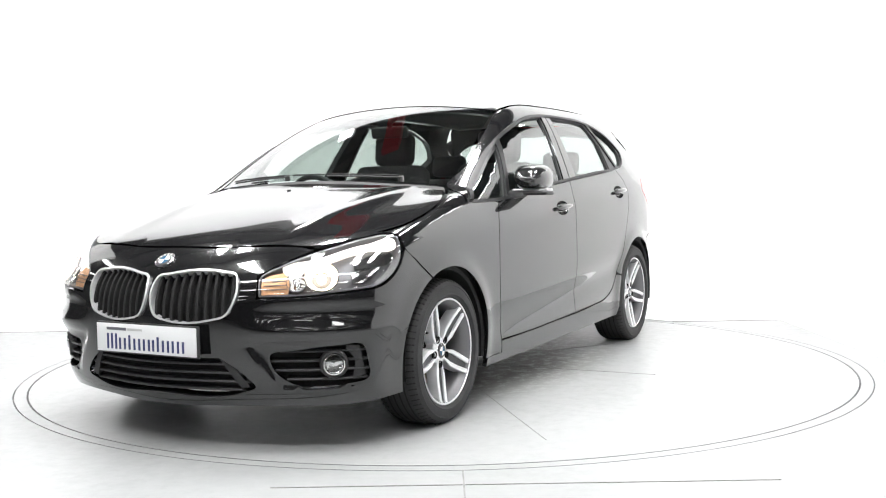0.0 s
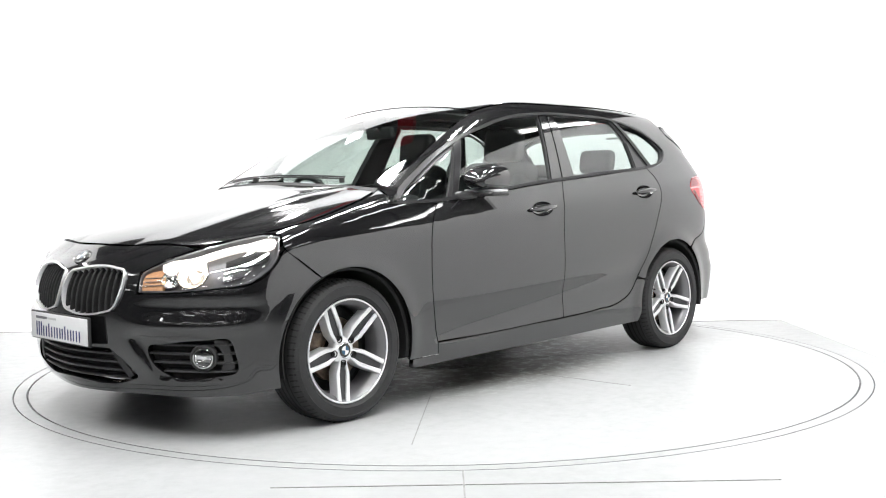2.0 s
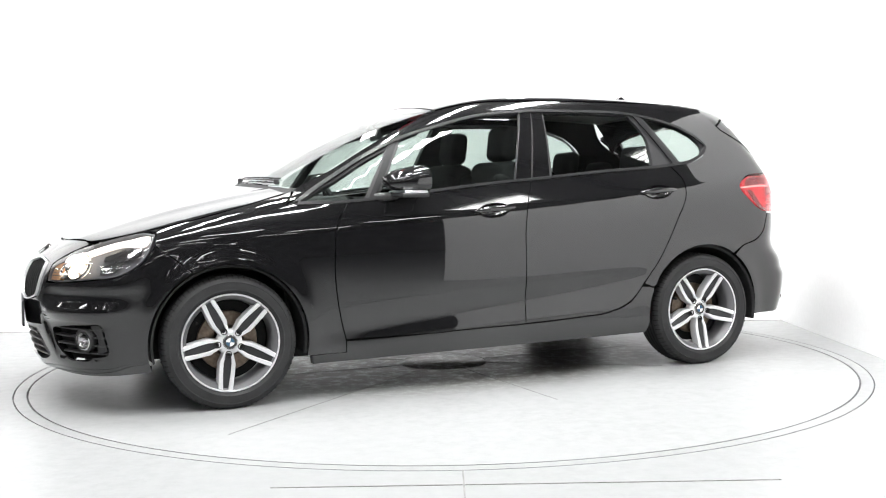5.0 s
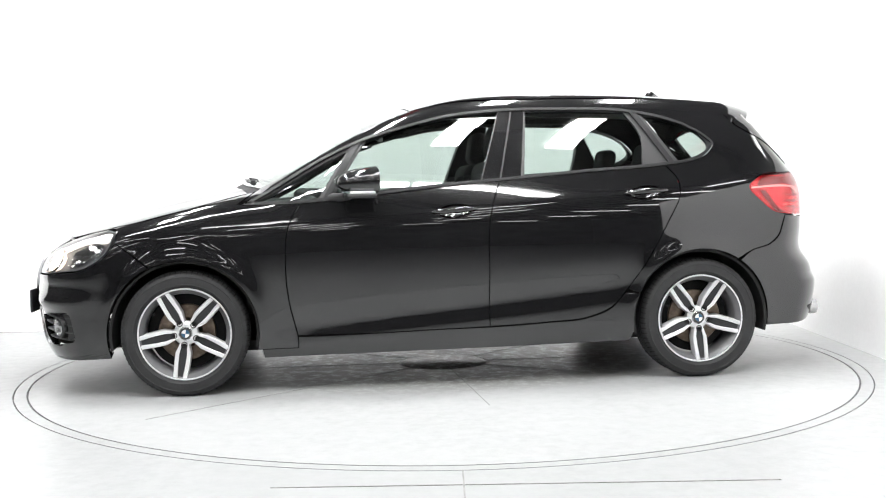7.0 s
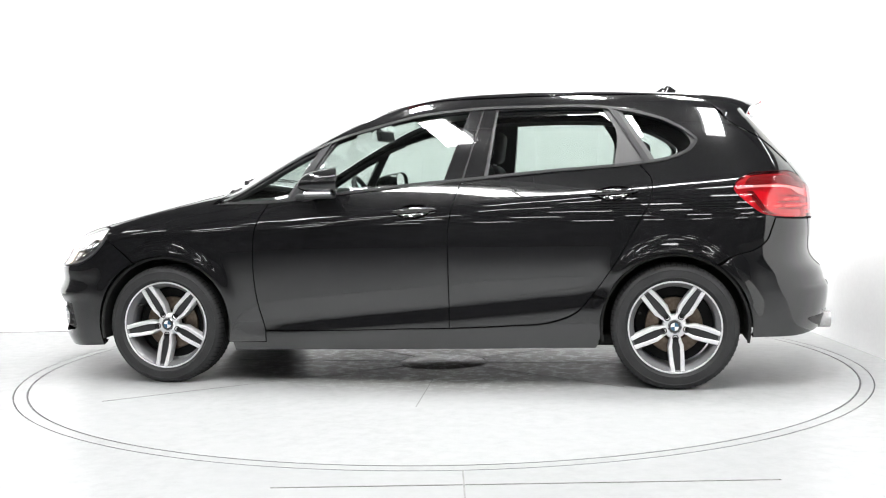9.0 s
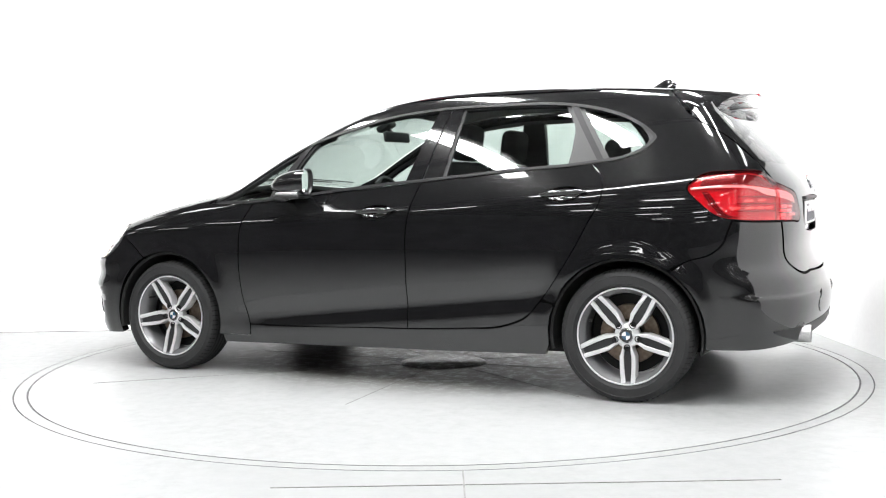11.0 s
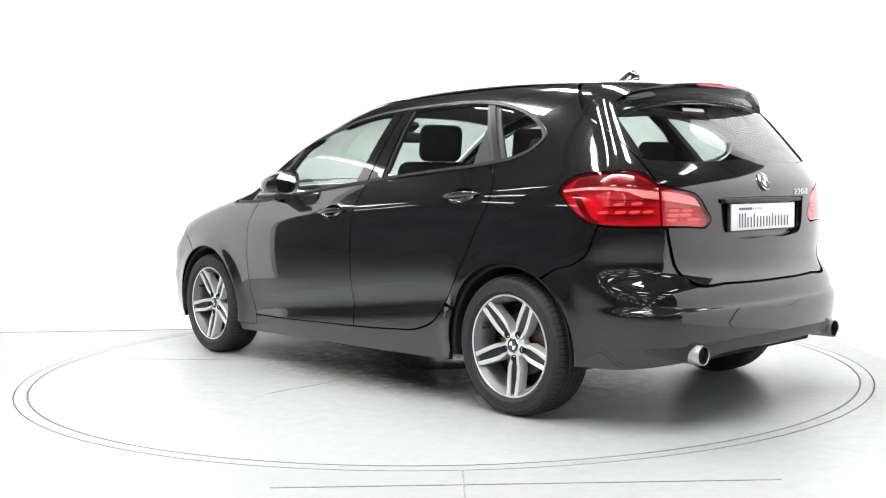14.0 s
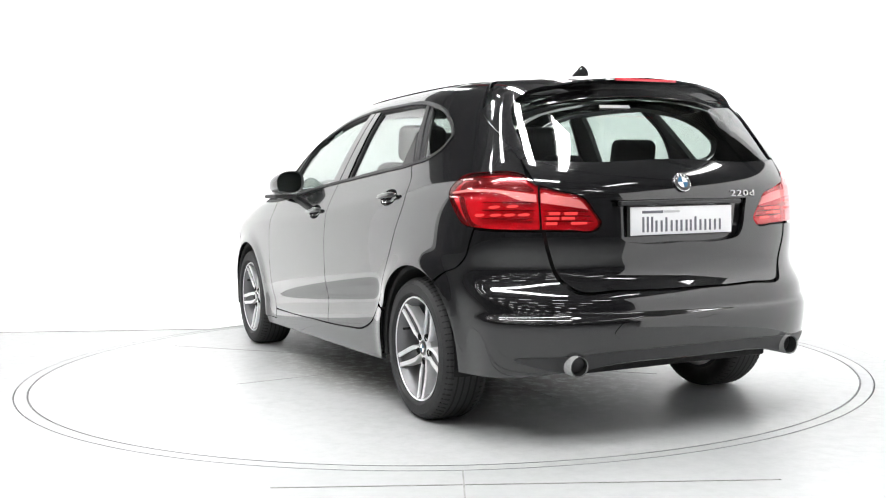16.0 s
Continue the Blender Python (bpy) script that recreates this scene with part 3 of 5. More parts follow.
def place(u, z, lift=0.0):
    """A frame on the skin: x along the body, y up, z outwards."""
    e = 0.004
    p = on_ring([(u, z), (u + e, z)])
    n = Vector(normals(p)[0])
    x = Vector(p[1] - p[0])
    x = (x - x.dot(n) * n).normalized()
    if n.cross(x).z < 0:
        x = -x
    y = n.cross(x)
    m = Matrix((x, y, n)).transposed().to_4x4()
    m.translation = Vector(p[0]) + n * lift
    return m


# edges that panels share
DISH_F, DISH_R = (-0.030, 0.902, 0.088, 0.036), (-1.040, 0.980, 0.088, 0.036)
BONNET_SIDE = [(1.930, 0.555), (1.86, 0.650), (1.75, 0.722), (1.62, 0.785), (1.40, 0.805), (1.20, 0.775), (1.02, 0.700)]
SCREEN_SIDE = [(0.965, 0.675), (0.80, 0.672), (0.60, 0.648), (0.40, 0.612), (0.17, 0.565)]
ROOF_SIDE = [(0.17, 0.565), (0.0, 0.568), (-0.4, 0.575), (-0.8, 0.572), (-1.2, 0.565), (-1.49, 0.55)]
HATCH_SIDE = [(-1.590, 1.462), (-1.652, 1.360), (-1.846, 1.214), (-1.932, 1.115), (-1.985, 1.03)]
BELT = [(1.03, 0.952), (0.75, 0.957), (0.58, 0.972), (0.3, 1.0), (-0.02, 1.033), (-0.27, 1.053), (-0.73, 1.092), (-1.17, 1.125)]
DLO = [(1.04, 0.950, 1), (0.75, 0.955), (0.58, 0.970), (0.3, 1.0), (-0.02, 1.033), (-0.27, 1.053), (-0.73, 1.092), (-1.17, 1.125),
       (-1.33, 1.150), (-1.44, 1.20), (-1.478, 1.245), (-1.44, 1.285), (-1.34, 1.34), (-1.156, 1.402), (-1.0, 1.43), (-0.63, 1.443),
       (-0.32, 1.438), (0.0, 1.402), (0.2, 1.352), (0.42, 1.285), (0.60, 1.205), (0.80, 1.09), (0.95, 1.00)]
FRONT_GAP = [(0.748, 0.955), (0.811, 0.843), (0.829, 0.686), (0.815, 0.459), (0.775, 0.285)]
MID_GAP = [(-0.272, 1.053), (-0.228, 0.93), (-0.208, 0.82), (-0.205, 0.6), (-0.205, 0.302)]
REAR_GAP = [(-1.165, 1.125), (-1.224, 1.049), (-1.227, 0.981), (-1.153, 0.825), (-1.036, 0.622), (-0.94, 0.487), (-0.845, 0.386), (-0.73, 0.340)]
SILL_TOP = [(0.775, 0.281), (0.4, 0.288), (0.045, 0.298), (-0.205, 0.302), (-0.52, 0.317), (-0.73, 0.338)]
HEADLAMP = [(2.195, 0.612, 1), (2.19, 0.688), (2.12, 0.728), (1.985, 0.778), (1.904, 0.800), (1.774, 0.830), (1.70, 0.839), (1.650, 0.832, 1), (1.672, 0.735), (1.762, 0.654), (1.90, 0.630), (2.05, 0.616)]
TAILLAMP = [(-1.610, 1.002), (-1.668, 1.058), (-1.795, 1.076), (-1.94, 1.066), (-2.002, 1.020, 1), (-2.008, 0.935), (-2.012, 0.846, 1), (-1.80, 0.855), (-1.735, 0.866), (-1.655, 0.935)]
HATCHLAMP = [(-2.006, 1.018, 1), (-2.08, 0.998), (-2.161, 0.972), (-2.205, 0.915), (-2.231, 0.865), (-2.212, 0.845), (-2.12, 0.843), (-2.016, 0.846, 1)]

M_EDGE = paint("satin_grey_black_trim", (0.022, 0.022, 0.023), 0.36, grain=0.15, grain_size=300, spec=0.2)

car = new("car")
tagged(car, "glossy black five-door hatchback car with its headlamps lit, on a turntable", "car")


def build_body():
    top = lambda pts: [tuple(q) for q in to_ring(on_top(pts))]
    # bonnet, roof
    half = [(2.03, 0.0), (2.017, 0.20), (1.988, 0.36), (1.952, 0.485), *[(*q, 0) for q in BONNET_SIDE[:-1]], (1.02, 0.700, 1), (1.075, 0.46), (1.125, 0.2), (1.135, 0.0)]
    loop = half + [(q[0], -q[1], *q[2:]) for q in half[-2:0:-1]]
    panel("bonnet", [loop], "top", M_BODY, car, "glossy black bonnet", grid=0.03)
    half = [(0.20, 0.0), (0.185, 0.4), (0.165, 0.563, 1), *ROOF_SIDE[1:-1], (-1.49, 0.55, 1), (-1.51, 0.3), (-1.515, 0.0)]
    loop = half + [(q[0], -q[1], *q[2:]) for q in half[-2:0:-1]]
    panel("roof", [loop], "top", M_BODY, car, "glossy black roof", grid=0.035)
    # windscreen glass between the pillars
    half = [(1.095, 0.0), (1.085, 0.2), (1.04, 0.46), (0.96, 0.668, 1), *SCREEN_SIDE[1:-1], (0.17, 0.56, 1), (0.19, 0.4), (0.205, 0.0)]
    loop = half + [(q[0], -q[1], *q[2:]) for q in half[-2:0:-1]]
    panel("windscreen", [loop], "top", M_GLASS, car, "clear windscreen", grid=0.04, lift=-0.003, rim=0.004, gap=0.003)
    loop = [(1.133, 0.0), (1.12, 0.2), (1.07, 0.46), (1.015, 0.70, 1), (0.965, 0.672, 1), (1.04, 0.455), (1.085, 0.2), (1.096, 0.0), (1.085, -0.2), (1.04, -0.455), (0.965, -0.672, 1), (1.015, -0.70, 1), (1.07, -0.46), (1.12, -0.2)]
    panel("cowl", [loop], "top", M_PLASTIC, car, "black plastic cowl under the windscreen", grid=0.03, lift=-0.008, gap=0.001)
    # front wing
    loop = [(*FRONT_GAP[0], 1), *FRONT_GAP[1:-1], (0.775, 0.285, 1), (0.775, 0.225, 1), (*arch(AXLE, 194, 180 - 178, n=2)[0], 1), *arch(AXLE, 185, 65.2, n=12)[:-1]]
    loop = ring_u(loop) + [(*ring_u([arch(AXLE, 65.2, 65.2, n=2)[0]])[0][:2], 1), (1.574, 0.722), (1.64, 0.780), (1.646, 0.835, 1), (1.70, 0.843), (1.774, 0.834), (1.87, 0.811, 1)]
    loop += [(*q, 0) for q in top([(1.845, 0.664), (1.75, 0.7255), (1.62, 0.788), (1.40, 0.807), (1.20, 0.777), (1.02, 0.702)])] + [(*top([(0.98, 0.69)])[0], 1), (1.06, 0.955, 1)]
    panel("front_wing", [loop], "ring", M_BODY, car, "glossy black front wing", grid=0.025, both=True)
    # doors
    b = [q for q in BELT if -0.27 < q[0] < 0.748]
    loop = [(*FRONT_GAP[0], 1), *FRONT_GAP[1:-1], (0.775, 0.287, 1), *SILL_TOP[1:3], (-0.205, 0.304, 1), *MID_GAP[::-1][1:-1], (*MID_GAP[0], 1), *[(q[0], q[1] - 0.004) for q in b[::-1]]]
    door_f = panel("front_door", [loop, ellipse(*DISH_F)], "ring", M_BODY, car, "glossy black front door", grid=0.025, both=True)
    loop = [(*MID_GAP[0], 1), *MID_GAP[1:-1], (-0.205, 0.304, 1), (-0.52, 0.319), *REAR_GAP[::-1][:-1], (*REAR_GAP[0], 1), (-0.73, 1.088)]
    door_r = panel("rear_door", [loop, ellipse(*DISH_R)], "ring", M_BODY, car, "glossy black rear door", grid=0.025, both=True)
    for doors, dish in ((door_f, DISH_F), (door_r, DISH_R)):
        for door, flip in zip(doors, (1, -1)):
            build_handle(door, dish, flip)
    # sill
    loop = [(0.775, 0.283, 1), *SILL_TOP[1:-1], (-0.73, 0.336), (-0.845, 0.381), (-0.925, 0.465, 1), *arch(-AXLE, 22, -6, n=4)[:-1], (*arch(-AXLE, -8, -8, n=2)[0], 1), (-0.945, 0.205, 1), (-0.4, 0.195), (0.4, 0.185), (0.945, 0.178, 1), (0.955, 0.226, 1), (0.775, 0.226, 1)]
    panel("sill", [loop], "ring", M_BODY, car, "black side sill", grid=0.03, both=True)
    # body side: pillar, rail over the doors and rear quarter
    edge = [(1.05, 0.957, 1), *[(*q, 0) for q in top([(0.972, 0.685)] + [(x, y + 0.008) for x, y in SCREEN_SIDE[1:]] + [(x, y + 0.006) for x, y in ROOF_SIDE[1:]])]]
    edge += [(*q, 0) for q in HATCH_SIDE] + [(-2.0, 1.024, 1)] + [(*q[:2], 0) for q in (TAILLAMP[3], TAILLAMP[2], TAILLAMP[1], TAILLAMP[0], TAILLAMP[9], TAILLAMP[8])] + [(-1.775, 0.857, 1)]
    edge += [(-1.755, 0.80), (-1.735, 0.745), (-1.69, 0.700), (-1.60, 0.668), (*ring_u([arch(-AXLE, 122, 122, n=2)[0]])[0][:2], 1)]
    edge += ring_u(arch(-AXLE, 115, 24, n=9)) + [(-0.935, 0.478, 1), *REAR_GAP[::-1][3:-1], (*REAR_GAP[0], 1)]
    edge += [(-1.33, 1.150), (-1.44, 1.20), (-1.478, 1.245), (-1.44, 1.285), (-1.34, 1.34), (-1.156, 1.402), (-1.0, 1.43), (-0.63, 1.443), (-0.32, 1.438), (0.0, 1.402), (0.2, 1.352), (0.42, 1.285), (0.60, 1.205), (0.80, 1.09), (0.95, 1.00)]
    panel("body_side", [edge], "ring", M_BODY, car, "glossy black rear quarter, roof rail and windscreen pillar", grid=0.022, both=True, step=0.012)
    build_windows(door_f, door_r)
    # dark inner shell behind gaps, grilles and lamps
    half = [(U_NOSE, 0.755, 1), (2.2, 0.70, 1), (1.95, 0.75), (1.68, 0.80), (1.3, 0.86), (1.0, 0.90), (0.0, 0.97), (-1.2, 1.05), (-1.6, 1.03), (-2.0, 1.05), (U_TAIL, 1.08, 1)]
    low = [(U_TAIL, 0.36, 1), (-1.9, 0.32, 1), *[(*q, 1) for q in ring_u(arch(-AXLE, 178, 2, r=ARCH_R + 0.012, n=21))], (-0.9, 0.25, 1), (0.9, 0.25, 1), *[(*q, 1) for q in ring_u(arch(AXLE, 178, 2, r=ARCH_R + 0.012, n=21))], (1.85, 0.25, 1), (U_NOSE, 0.22, 1)]
    panel("inner_shell", [half + low], "ring", M_DARK, car, "black inner structure", grid=0.04, lift=-0.045, rim=0.004, both=True, gap=0.0)
    # front bumper with its openings
    half = [(*ring_u([arch(AXLE, 64.8, 64.8, n=2)[0]])[0][:2], 1), *ring_u(arch(AXLE, 58, -10, n=8)), (*ring_u([arch(AXLE, -18, -18, n=2)[0]])[0][:2], 1), (1.833, 0.185), (2.208, 0.178), (U_NOSE, 0.168)]
    upper = [(U_NOSE, float(on_top([(2.035, 0.0)])[0][2])), *[(*q, 0) for q in top([(2.022, 0.20), (1.993, 0.36), (1.957, 0.487), (1.935, 0.555)])], (1.985, 0.782, 1), (2.117, 0.732, 0), (2.197, 0.690, 1), (2.200, 0.606, 1), (2.05, 0.611), (1.90, 0.625), (1.757, 0.649), (1.676, 0.718), (1.641, 0.778, 1), (1.574, 0.7205)]
    loop = half + mirrored(half[-2::-1], U_NOSE) + mirrored(upper[::-1], U_NOSE)[:-1] + upper
    holes = [KIDNEY, mirrored(KIDNEY, U_NOSE), INTAKE, SIDE_INTAKE, mirrored(SIDE_INTAKE, U_NOSE)]
    panel("front_bumper", [loop, *holes], "ring", M_BODY, car, "glossy black front bumper", grid=0.022, step=0.012, rim=0.05)
    # tailgate
    tail_r = [(-1.655, 1.36, 1), *HATCH_SIDE[2:4], (-1.99, 1.03, 1), (-2.006, 1.02, 1), (-2.08, 0.998), (-2.161, 0.972), (-2.205, 0.915), (-2.231, 0.865), (-2.212, 0.843), (-2.12, 0.840), (-2.025, 0.842, 1), (-2.04, 0.76), (-2.076, 0.655), (-2.13, 0.612), (-2.3, 0.602), (U_TAIL, 0.598)]
    loop = tail_r + mirrored(tail_r[-2::-1], U_TAIL)
    glass = [(-1.83, 1.352), (-1.875, 1.25), (-1.935, 1.135), (-2.05, 1.122), (U_TAIL, 1.128)]
    glass_top = [(U_TAIL, 1.392), (-2.15, 1.39)]
    window = glass + mirrored(glass[-2::-1], U_TAIL) + mirrored(glass_top[::-1], U_TAIL)[:-1] + glass_top
    rim_top = [(U_TAIL, 1.425), (-2.0, 1.415), (-1.75, 1.40)]
    loop = loop + mirrored(rim_top[::-1], U_TAIL)[:-1] + rim_top
    panel("tailgate", [loop, window, PLATE_NICHE], "ring", M_BODY, car, "glossy black tailgate", grid=0.022, step=0.012)
    panel("rear_window", [window], "ring", M_GLASS, car, "tinted rear window", grid=0.04, lift=-0.004, rim=0.004, gap=0.001)
    sticker = [(U_TAIL + 0.10, 1.346, 1), (U_TAIL + 0.34, 1.346, 1), (U_TAIL + 0.34, 1.360, 1), (U_TAIL + 0.10, 1.360, 1)]
    panel("window_sticker", [sticker], "ring", M_PALEINK, car, "narrow pale sticker on the rear window", grid=0.05, lift=0.002, rim=0.001, gap=0.0)
    # rear bumper
    half = [(-1.757, 0.80), (-1.737, 0.744), (-1.691, 0.699), (-1.60, 0.667, 0), (*ring_u([arch(-AXLE, 124, 124, n=2)[0]])[0][:2], 1), *ring_u(arch(-AXLE, 130, 180, n=6)), (*ring_u([arch(-AXLE, 188, 188, n=2)[0]])[0][:2], 1), (-1.89, 0.265), (-2.077, 0.285), (-2.28, 0.31), (U_TAIL, 0.315)]
    upper = [(U_TAIL, 0.594), (-2.3, 0.598), (-2.12, 0.607), (-2.068, 0.652), (-2.032, 0.76), (-2.018, 0.840, 1), (-1.80, 0.849), (-1.775, 0.852, 1)]
    loop = half + mirrored(half[-2::-1], U_TAIL) + mirrored(upper[::-1], U_TAIL)[:-1] + upper
    panel("rear_bumper", [loop], "ring", M_BODY, car, "glossy black rear bumper", grid=0.022, step=0.012, rim=0.04)


def build_handle(door, dish, flip):
    """A lift-up handle over a scooped dish."""
    loops = []
    for r, depth in ((1.0, 0.0), (0.97, 0.006), (0.85, 0.016), (0.6, 0.024), (0.3, 0.027), (0.02, 0.028)):
        ring = np.array(ellipse(dish[0], dish[1], dish[2] * r, dish[3] * r, 24))
        p = on_ring(ring)
        loops.append(p - normals(p) * depth)
    v = np.concatenate(loops) * np.array((1, flip, 1))
    f = [(k * 24 + i, k * 24 + (i + 1) % 24, (k + 1) * 24 + (i + 1) % 24, (k + 1) * 24 + i) for k in range(5) for i in range(24)]
    if flip > 0:
        f = [q[::-1] for q in f]
    mesh_part("handle_dish", v, f, M_BODY, door, "scooped dish behind the handle", 60)
    n = 16
    m = place(dish[0], dish[1] + 0.002, 0.0)
    verts, faces = [], []
    for i in range(n + 1):
        s = -1 + 2 * i / n
        w = max(0.02, (1 - abs(s) ** 3.2)) ** 0.5
        for k in range(12):
            a = 2 * math.pi * k / 12
            q = m @ Vector((s * 0.118, math.sin(a) * 0.0145 * w - 0.06 * s * 0.118 * (m[0][0] / abs(m[0][0])), 0.012 + math.cos(a) * 0.013 * w + 0.010 * (1 - s * s)))
            verts.append((q.x, q.y * flip, q.z))
    for i in range(n):
        for k in range(12):
            l = (k + 1) % 12
            q = (i * 12 + k, (i + 1) * 12 + k, (i + 1) * 12 + l, i * 12 + l)
            faces.append(q)
    bm = bmesh.new()
    vs = [bm.verts.new(v) for v in verts]
    for q in faces:
        bm.faces.new([vs[k] for k in q])
    bm.faces.new(vs[:12])
    bm.faces.new(vs[-12:])
    bmesh.ops.recalc_face_normals(bm, faces=bm.faces)
    part("door_handle", bm, M_BODY, door, "glossy black pull handle", smooth=50)


PANE_FRONT = [(0.985, 0.964, 1), (0.665, 0.968, 1), (0.510, 1.220, 1), (0.62, 1.168), (0.80, 1.066), (0.93, 0.998)]
PANE_DOOR = [(0.585, 0.985, 1), (0.408, 1.284, 1), (0.25, 1.342), (-0.05, 1.400), (-0.295, 1.422, 1), (-0.172, 1.047, 1), (0.2, 1.014)]
PANE_REAR = [(-0.405, 1.068, 1), (-0.448, 1.424, 1), (-0.68, 1.428), (-0.988, 1.42, 1), (-1.055, 1.30), (-1.042, 1.117, 1), (-0.72, 1.098)]
PANE_QUARTER = [(-1.088, 1.398, 1), (-1.245, 1.150, 1), (-1.37, 1.172), (-1.44, 1.236), (-1.38, 1.313), (-1.23, 1.376)]


def build_windows(door_f, door_r):
    panel("window_frame", [DLO, PANE_FRONT, PANE_DOOR, PANE_REAR, PANE_QUARTER], "ring", M_TRIM, car, "black window frame", grid=0.04, lift=-0.008, rim=0.025, gap=0.0, both=True)
    for name, pane, owners in (("front_quarter_light", PANE_FRONT, (car, car)), ("door_window", PANE_DOOR, door_f), ("door_window", PANE_REAR, door_r), ("rear_quarter_light", PANE_QUARTER, (car, car))):
        for ob, owner in zip(panel(name, [pane], "ring", M_GLASS, car, "lightly tinted side window", grid=0.06, lift=-0.014, rim=0.003, gap=-0.006, both=True), owners):
            ob.parent = owner
    line = smooth_line(DLO, 0.012)
    panel("window_trim", [line, inset(line, 0.014)], "ring", M_EDGE, car, "satin black window trim", grid=0.03, lift=0.004, rim=0.012, gap=0.0, both=True)
    panel("pillar_cover", [[(-0.300, 1.424, 1), (-0.176, 1.05, 1), (-0.274, 1.056, 1), (-0.368, 1.424, 1)]], "ring", M_BODY, car, "gloss black pillar cover", grid=0.05, lift=0.002, rim=0.01, both=True)
    panel("pillar_cover", [[(-0.372, 1.424, 1), (-0.278, 1.057, 1), (-0.388, 1.066, 1), (-0.440, 1.424, 1)]], "ring", M_BODY, car, "gloss black pillar cover", grid=0.05, lift=0.002, rim=0.01, both=True)
    panel("sail_panel", [[(0.645, 0.968, 1), (0.60, 0.975, 1), (0.428, 1.270, 1), (0.49, 1.245, 1)]], "ring", M_EDGE, car, "satin black sail panel", grid=0.05, lift=0.0, rim=0.01, both=True)
    panel("corner_trim", [[(-1.048, 1.12, 1), (-1.058, 1.29, 1), (-1.170, 1.130, 1)]], "ring", M_TRIM, car, "matt black corner trim", grid=0.05, lift=0.0, rim=0.01, both=True)
    panel("divider_trim", [[(-1.012, 1.418, 1), (-1.190, 1.132, 1), (-1.225, 1.140, 1), (-1.060, 1.408, 1)]], "ring", M_EDGE, car, "satin black divider between door and quarter window", grid=0.05, lift=0.003, rim=0.01, both=True)


KIDNEY = [(2.622, 0.655), (2.612, 0.682), (2.557, 0.695), (2.33, 0.704), (2.275, 0.692), (2.266, 0.645), (2.278, 0.592), (2.316, 0.535), (2.36, 0.522), (2.545, 0.516), (2.598, 0.533), (2.620, 0.575)]
INTAKE = [(2.34, 0.372, 1), (2.245, 0.300), (2.215, 0.262), (2.26, 0.242), (U_NOSE, 0.228), (3.01, 0.242), (3.055, 0.262), (3.025, 0.300), (2.93, 0.372, 1)]
SIDE_INTAKE = [(2.155, 0.385), (2.08, 0.402), (1.92, 0.420), (1.855, 0.420), (1.835, 0.36), (1.83, 0.290), (1.90, 0.272), (2.02, 0.262), (2.10, 0.288), (2.145, 0.335)]
PLATE_NICHE = [(-2.275, 0.955, 1), (-2.33, 0.80), (-2.42, 0.785), (U_TAIL, 0.785), (-2.85, 0.785), (-2.94, 0.80), (-2.995, 0.955, 1), (U_TAIL, 0.958)]

build_body()


# ---- wheels ----
TYRE_R, RIM_OUT = 0.316, 0.222


